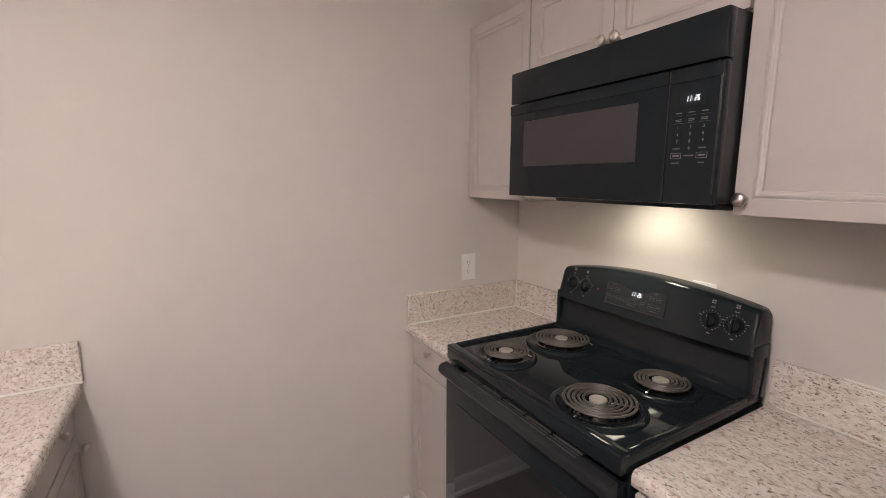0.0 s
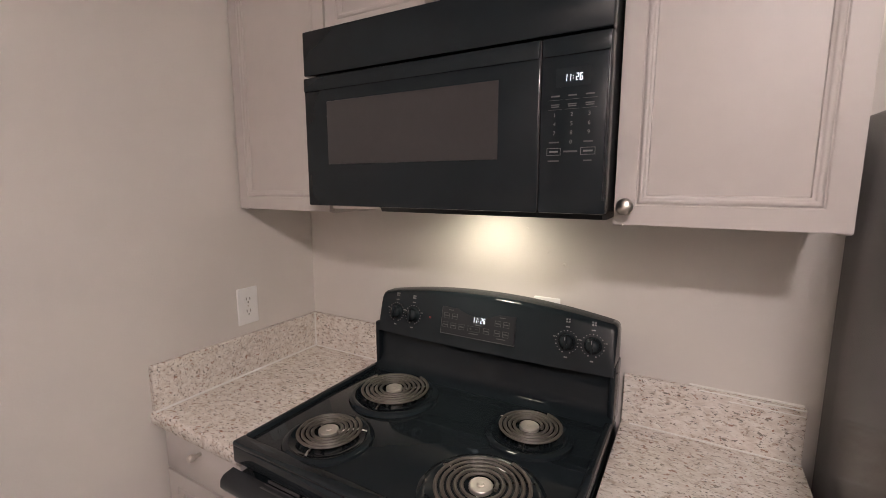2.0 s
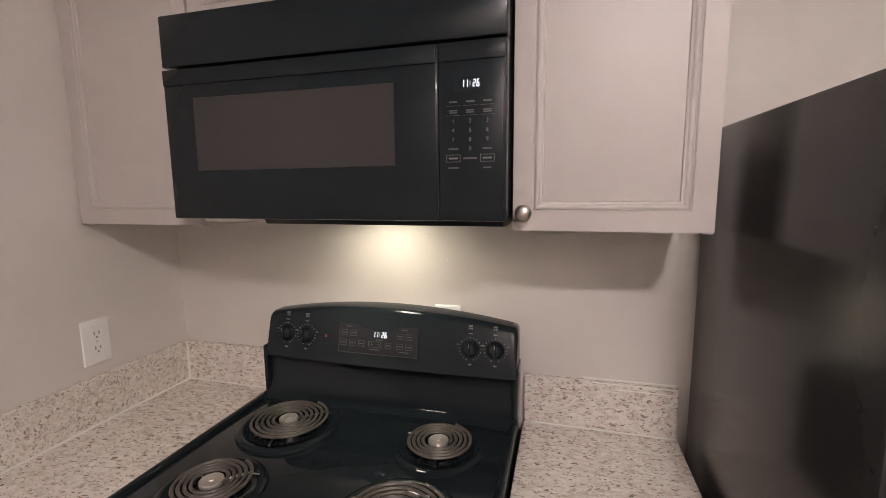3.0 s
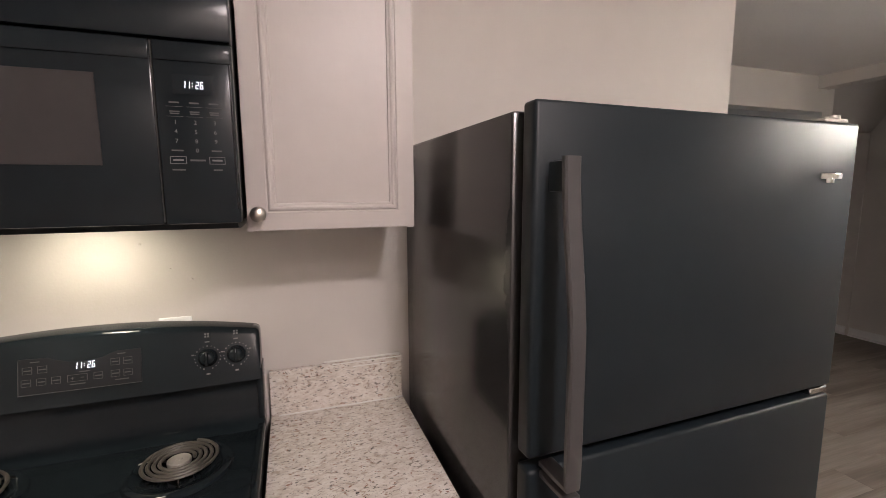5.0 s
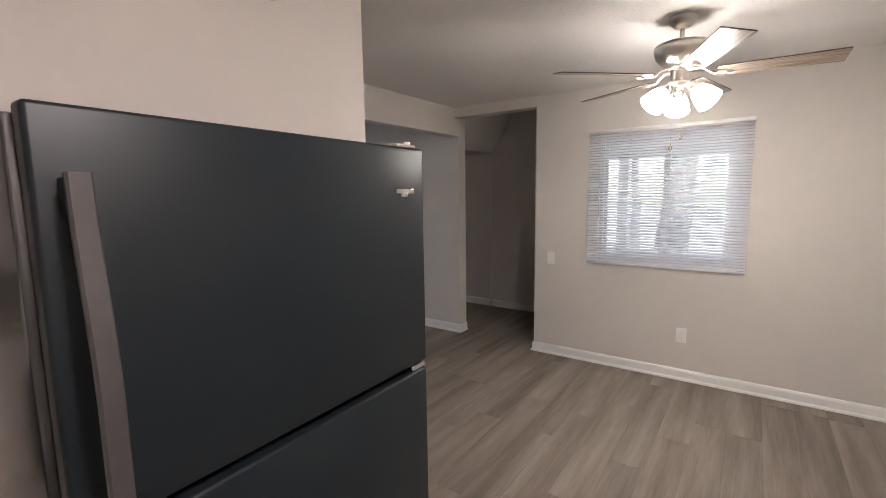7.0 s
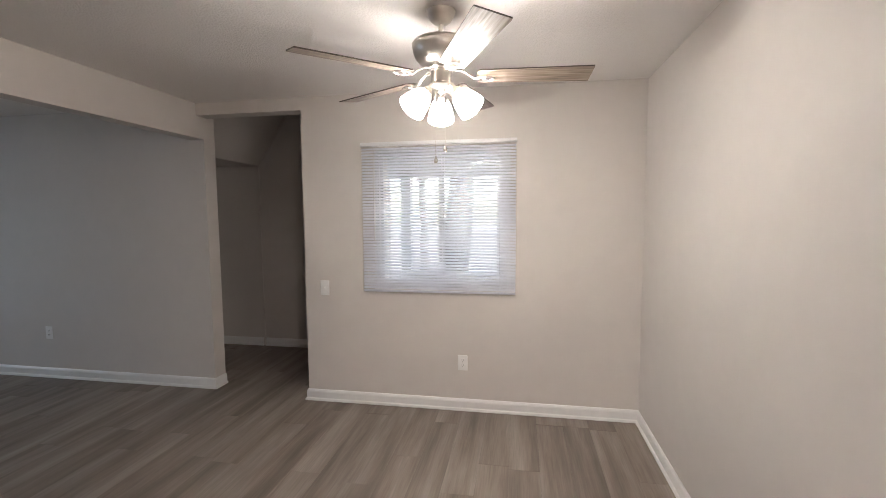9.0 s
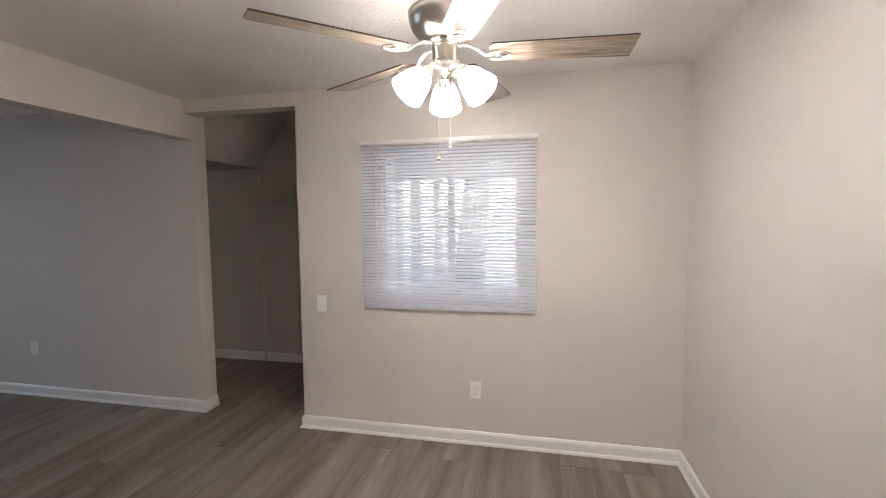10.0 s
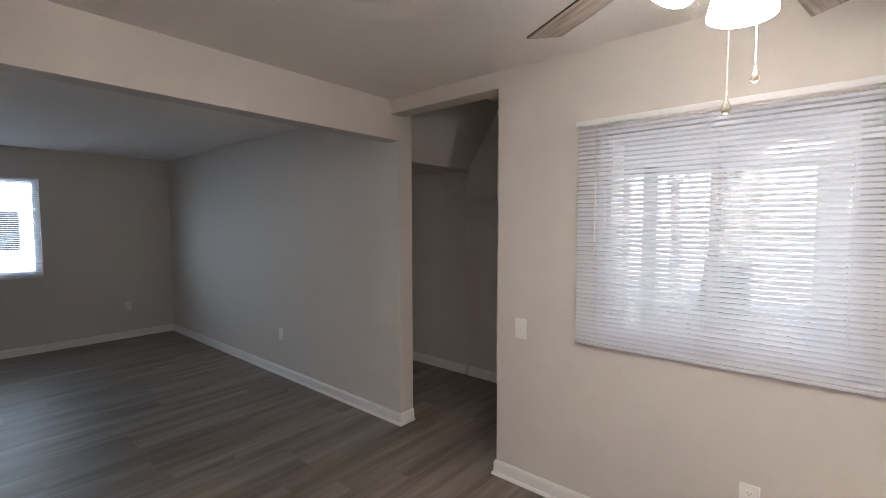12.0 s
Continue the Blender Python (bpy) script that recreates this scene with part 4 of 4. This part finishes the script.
for k, a in enumerate((281, 41, 161)):
    m = pose(0, 0, 0, 0, 0, a) @ pose(0.072, 0, -0.361, 0, -44, 0)
    b = tube(bmesh.new(), [tuple(pose(0, 0, 0, 0, 0, a) @ Vector(p)) for p in ((0.030, 0, -0.330), (0.055, 0, -0.332), (0.070, 0, -0.352), (0.074, 0, -0.368))], 0.010, 10)
    part("lamp_arm", b, NICKEL, fan)
    b = lathe(bmesh.new(), [(0, 0.012), (0.018, 0.012), (0.024, 0.004), (0.027, -0.012), (0.031, -0.022), (0.030, -0.026), (0, -0.026)], m, 28)
    part("shade_fitter", b, NICKEL, fan)
    prof = [(0.026, -0.016), (0.037, -0.026), (0.048, -0.048), (0.055, -0.072), (0.060, -0.095), (0.064, -0.112), (0.0655, -0.120), (0.063, -0.121), (0.058, -0.095), (0.051, -0.070), (0.044, -0.048), (0.033, -0.028), (0.022, -0.020)]
    part("glass_shade", lathe(bmesh.new(), prof, m, 40), SHADE, fan, "lit white frosted glass bell shade")
    part("bulb", lathe(bmesh.new(), [(0, -0.028), (0.014, -0.030), (0.024, -0.062), (0.028, -0.085), (0.022, -0.105), (0, -0.114)], m, 20), BULB, fan)
for (x, y, z) in ((0.038, -0.052, 1.784), (-0.006, -0.064, 1.838)):
    b = bmesh.new()
    zz = -0.335
    end = z - H + 0.016
    tube(b, [(x * 0.6, y * 0.6, zz + 0.012), (x, y, zz + 0.008), (x, y, zz), (x, y, end)], 0.0007, 5, up=Vector((0, 1, 0)))
    n = int((zz - end) / 0.0062)
    for k in range(n):
        bmesh.ops.create_icosphere(b, subdivisions=1, radius=0.0021, matrix=pose(x, y, zz - k * 0.0062))
    ch = part("pull_chain", b, NICKEL, fan, "beaded metal pull chain")
    part("pendant", lathe(bmesh.new(), [(0, 0.016), (0.0025, 0.014), (0.004, 0.006), (0.0085, -0.004), (0.0095, -0.011), (0.007, -0.018), (0, -0.021)], pose(x, y, end - 0.014), 16), CRYSTAL, ch, "clear teardrop pendant")

# the kitchen ceiling lamp that lights the room from overhead
dome = thing("ceiling_light", pose(-0.55, 0.07, H), "round lit flush-mount kitchen ceiling light", "ceiling light")
part("base_ring", lathe(bmesh.new(), [(0, -0.0005), (0.124, -0.0005), (0.127, -0.012), (0.119, -0.020), (0, -0.020)], None, 40), NICKEL, dome)
part("diffuser", lathe(bmesh.new(), [(0.117, -0.020), (0.115, -0.026), (0.105, -0.032), (0.070, -0.036), (0.030, -0.038), (0, -0.0385)], None, 40), DOME, dome, "lit white glass bowl")

# ---------------------------------------------------------------- wall plates


def plate(m, kind, label):
    """A wall plate centred at the origin of m, facing local -y."""
    top = thing("outlet" if kind == "outlet" else "light_switch", m, label, "outlet" if kind == "outlet" else "light switch", "wall plates")
    w, h = 0.037, 0.060
    part("plate", boxed(-w, w, -0.0065, -0.0005, -h, h, 0.003, 3), PLASTIC, top)
    if kind == "outlet":
        for dz in (-0.020, 0.020):
            f = part("socket_face", lathe(bmesh.new(), [(0.0165, 0.0), (0.0165, 0.0012), (0, 0.0012)], pose(0, -0.0063, dz, 90), 24), PLASTIC, top)
            for x in (-0.0065, 0.0065):
                part("slot", boxed(x - 0.0012, x + 0.0012, -0.0081, -0.0070, dz - 0.001, dz + 0.008), SLOTP, f)
            part("ground_hole", lathe(bmesh.new(), [(0.0026, 0), (0.0026, 0.0006), (0, 0.0006)], pose(0, -0.0075, dz - 0.0075, 90), 12), SLOTP, f)
        part("screw", lathe(bmesh.new(), [(0.003, 0), (0.0026, 0.001), (0, 0.0012)], pose(0, -0.0064, 0, 90), 12), NICKEL, top)
    else:
        part("toggle_surround", boxed(-0.006, 0.006, -0.0075, -0.006, -0.013, 0.013, 0.001, 1), PLASTIC, top)
        g = boxed(-0.004, 0.004, -0.018, -0.006, -0.002, 0.008, 0.0015, 1)
        part("toggle", g, PLASTIC, top)
        for dz in (-0.042, 0.042):
            part("screw", lathe(bmesh.new(), [(0.003, 0), (0.0026, 0.001), (0, 0.0012)], pose(0, -0.0064, dz, 90), 12), PLASTIC, top)
    return top


plate(pose(1.085, NW, 1.131), "outlet", "white duplex outlet above the corner backsplash")
plate(facing_west(EW, 0.797, 1.152), "outlet", "white outlet plate behind the stove backguard")
plate(facing_north(0.440, SW, 0.376), "outlet", "white duplex outlet low under the window")
plate(facing_north(4.37, LS, 0.43), "outlet", "white outlet low on the dim living room wall")
plate(facing_west(LE, -3.16, 0.432), "outlet", "white outlet on the living room end wall")
plate(facing_north(1.555, SW, 0.935), "switch", "white toggle switch plate beside the doorway")

# a small painted access cover high on the wall above the fridge
cover = thing("wall_cover", facing_west(EW, -0.30, 2.19), "painted flush access cover high on the wall", "wall cover")
part("cover_frame", boxed(0, 0.345, -0.008, -0.0005, 0, 0.20, 0.002, 1), WALL, cover)
part("cover_lid", boxed(0.015, 0.33, -0.011, -0.008, 0.015, 0.185, 0.001, 1), WALL, cover)
# anchors and a nail hole left in the wall above the stove
for y, z, r in ((0.754, 1.306, 0.004), (0.80, 1.335, 0.003), (0.86, 1.40, 0.003)):
    nail = tagged(new("wall_anchor", mesh_of("wall_anchor", lathe(bmesh.new(), [(r, 0), (r * 0.8, 0.0015), (0, 0.002)], facing_west(EW - 0.0005, y, z) @ pose(0, 0, 0, 90), 12), WALL)), "small painted-over wall anchor", "wall anchor")

# ---------------------------------------------------------------- outside the windows
ground = structure("ground", boxed(-60, 60, -60, 60, -0.35, -0.25), GROUND, "pale bare ground outside", "ground")
b = boxed(-1.6, 1.44, -5.6, SW - WT - 0.01, 2.30, 2.42)
box(b, 1.44, 5.2, -5.6, HB - 0.12, 2.30, 2.42)
box(b, -1.6, 5.2, -5.58, -5.46, 1.96, 2.30)
structure("porch_roof", b, STUCCO, "shaded porch roof slab outside the window", "roof")


def porch_railing(x0, x1, y, top):
    """A low painted railing of upright boards between two rails."""
    t = thing("porch_railing", pose(x0, y, -0.25), "low white painted board railing round the porch", "railing")
    w = x1 - x0
    part("top_rail", boxed(0, w, -0.045, 0.045, top + 0.21, top + 0.25, 0.004, 1), STUCCO, t)
    part("bottom_rail", boxed(0, w, -0.02, 0.02, 0.10, 0.19, 0.004, 1), STUCCO, t)
    n = int(w / 0.15)
    for k in range(n):
        u = w * (k + 0.5) / n
        part("board", boxed(u - 0.058, u + 0.058, -0.011, 0.011, 0.19, top + 0.21), STUCCO, t)
    for u in (0.05, w - 0.05):
        part("post", boxed(u - 0.045, u + 0.045, -0.04, 0.04, 0.0, top + 0.21), STUCCO, t)


def porch_screen(x0, x1, y, top):
    """A wide board screen standing on the porch beside the trees."""
    t = thing("porch_screen", pose(x0, y, -0.25), "tall pale board privacy screen on the porch", "screen")
    w = x1 - x0
    n = 5
    for k in range(n):
        part("board", boxed(w * k / n + 0.004, w * (k + 1) / n - 0.004, -0.012, 0.012, 0.05, top + 0.25, 0.003, 1), STUCCO, t)
    for z in (0.35, 1.20, 2.05):
        part("crossbar", boxed(0, w, -0.05, -0.0125, z, z + 0.09, 0.003, 1), STUCCO, t)
    for u in (0.04, w - 0.04):
        part("leg", boxed(u - 0.03, u + 0.03, 0.0125, 0.06, 0.0, top + 0.2), STUCCO, t)


porch_railing(-1.3, 1.28, -5.14, 0.86)
porch_screen(-0.62, 0.27, -5.32, 2.02)


def tree(x, y, r, h, lean, seed):
    rnd = random.Random(seed)
    t = thing("tree", pose(x, y, -0.25), "grey-barked tree with sparse leaves outside", "tree", "trees outside")
    pts = [(lean * (k / 8) + rnd.uniform(-0.02, 0.02), rnd.uniform(-0.02, 0.02), h * k / 8) for k in range(9)]
    b = bmesh.new()
    prev = None
    for k, p in enumerate(pts):
        rr = r * (1.25 - 0.75 * k / 8) * (1.3 if k == 0 else 1)
        ring = [b.verts.new((p[0] + rr * math.cos(j * 0.6283), p[1] + rr * math.sin(j * 0.6283), p[2])) for j in range(10)]
        if prev:
            for j in range(10):
                i = (j + 1) % 10
                b.faces.new([prev[j], prev[i], ring[i], ring[j]])
        prev = ring
    for k in range(7):
        s = pts[rnd.randint(4, 8)]
        a = rnd.uniform(0, 6.28)
        l = rnd.uniform(0.8, 1.6)
        tube(b, [s, (s[0] + l * 0.5 * math.cos(a), s[1] + l * 0.5 * math.sin(a), s[2] + 0.5), (s[0] + l * math.cos(a), s[1] + l * math.sin(a), s[2] + 0.8)], r * 0.2, 6)
    part("trunk", b, BARK, t)
    verts, faces = [], []
    for k in range(900):
        a, q, zz = rnd.uniform(0, 6.28), rnd.random() ** 0.5 * 2.0, rnd.uniform(-1.0, 1.6)
        c = Vector((lean + q * math.cos(a), q * math.sin(a), h + 0.4 + zz))
        d = Vector((rnd.uniform(-1, 1), rnd.uniform(-1, 1), rnd.uniform(-1, 1))).normalized() * 0.09
        e = d.cross(Vector((rnd.uniform(-1, 1), rnd.uniform(-1, 1), rnd.uniform(-1, 1)))).normalized() * 0.045
        n = len(verts)
        verts += [tuple(c - d), tuple(c + e), tuple(c + d), tuple(c - e)]
        faces.append((n, n + 1, n + 2, n + 3))
    me = bpy.data.meshes.new("crown")
    me.from_pydata(verts, [], faces)
    me.materials.append(LEAF)
    cr = new("crown", me)
    cr.parent = t


for px_ in (1.36, -1.4):
    post = thing("porch_post", pose(px_, -5.52, -0.25), "square painted porch post outside the window", "post", "porch posts")
    part("shaft", boxed(-0.06, 0.06, -0.06, 0.06, 0.0005, 2.29, 0.004, 1), STUCCO, post)
    part("foot", boxed(-0.08, 0.08, -0.08, 0.08, 0.0, 0.10, 0.004, 1), STUCCO, post)
tree(1.06, -6.8, 0.21, 4.4, -0.38, 3)
tree(-1.2, -8.5, 0.16, 4.6, 0.2, 8)
tree(3.0, -9.5, 0.18, 4.8, -0.2, 11)
tree(11.5, -3.2, 0.18, 4.6, 0.2, 14)


def far_house(m, w, d, h, label):
    t = thing("house", m, label, "house", "houses outside")
    part("wall", boxed(0, w, 0, d, 0, h), STUCCO, t)
    part("roof", extrude(bmesh.new(), [(-0.4, h), (d + 0.4, h), (d / 2, h + 1.8)], -0.4, w + 0.4), material("grey_shingle_roof", (0.16, 0.15, 0.15), 0.9, spread=0.2, scale=8), t)
    for k in range(4):
        wn_ = part("window", boxed(0.8 + k * 2.6, 2.0 + k * 2.6, -0.04, 0.02, 1.0, 2.2), VINYL, t)
        part("pane", boxed(0.87 + k * 2.6, 1.93 + k * 2.6, -0.05, -0.035, 1.07, 2.13), SLOT, wn_)


tree(2.2, -10.5, 0.10, 4.0, 0.1, 5)
far_house(facing_west(17.0, 4.0, -0.25), 11, 7, 4.6, "pale neighbouring house across the yard")

# ---------------------------------------------------------------- floor planks
PW, PL = 0.183, 1.22
plank_mesh = {}


def plank_of(w, l):
    k = (round(w, 3), round(l, 2))
    if k not in plank_mesh:
        b = bmesh.new()
        g, c = 0.0003, 0.0006
        v = [b.verts.new(p) for p in ((g, g, -0.006), (w - g, g, -0.006), (w - g, l - g, -0.006), (g, l - g, -0.006),
                                      (g, g, -c), (w - g, g, -c), (w - g, l - g, -c), (g, l - g, -c),
                                      (g + c, g + c, 0), (w - g - c, g + c, 0), (w - g - c, l - g - c, 0), (g + c, l - g - c, 0))]
        for o in (0, 4):
            for i in range(4):
                j = (i + 1) % 4
                b.faces.new([v[o + i], v[o + j], v[o + 4 + j], v[o + 4 + i]])
        b.faces.new(v[8:12])
        plank_mesh[k] = mesh_of("plank", b, PLANK)
    return plank_mesh[k]


x = WW
rnd = random.Random(21)
while x < LE - 0.01:
    w = min(PW, LE - x)
    lo = HB if HX0 - 0.05 < x + w / 2 < HX1 else (LS if x > HX1 - 0.1 else SW - 0.002)
    hi = NW if x + w / 2 < EW + 0.05 else LN
    y = lo - rnd.choice((0.15, 0.42, 0.70, 0.98)) - rnd.uniform(0, 0.1)
    while y < hi - 0.01:
        y0, y1 = max(y, lo), min(y + PL, hi)
        if y1 - y0 > 0.02:
            piece("plank", plank_of(w, y1 - y0), floor, (x, y0, 0))
        y += PL
    x += PW
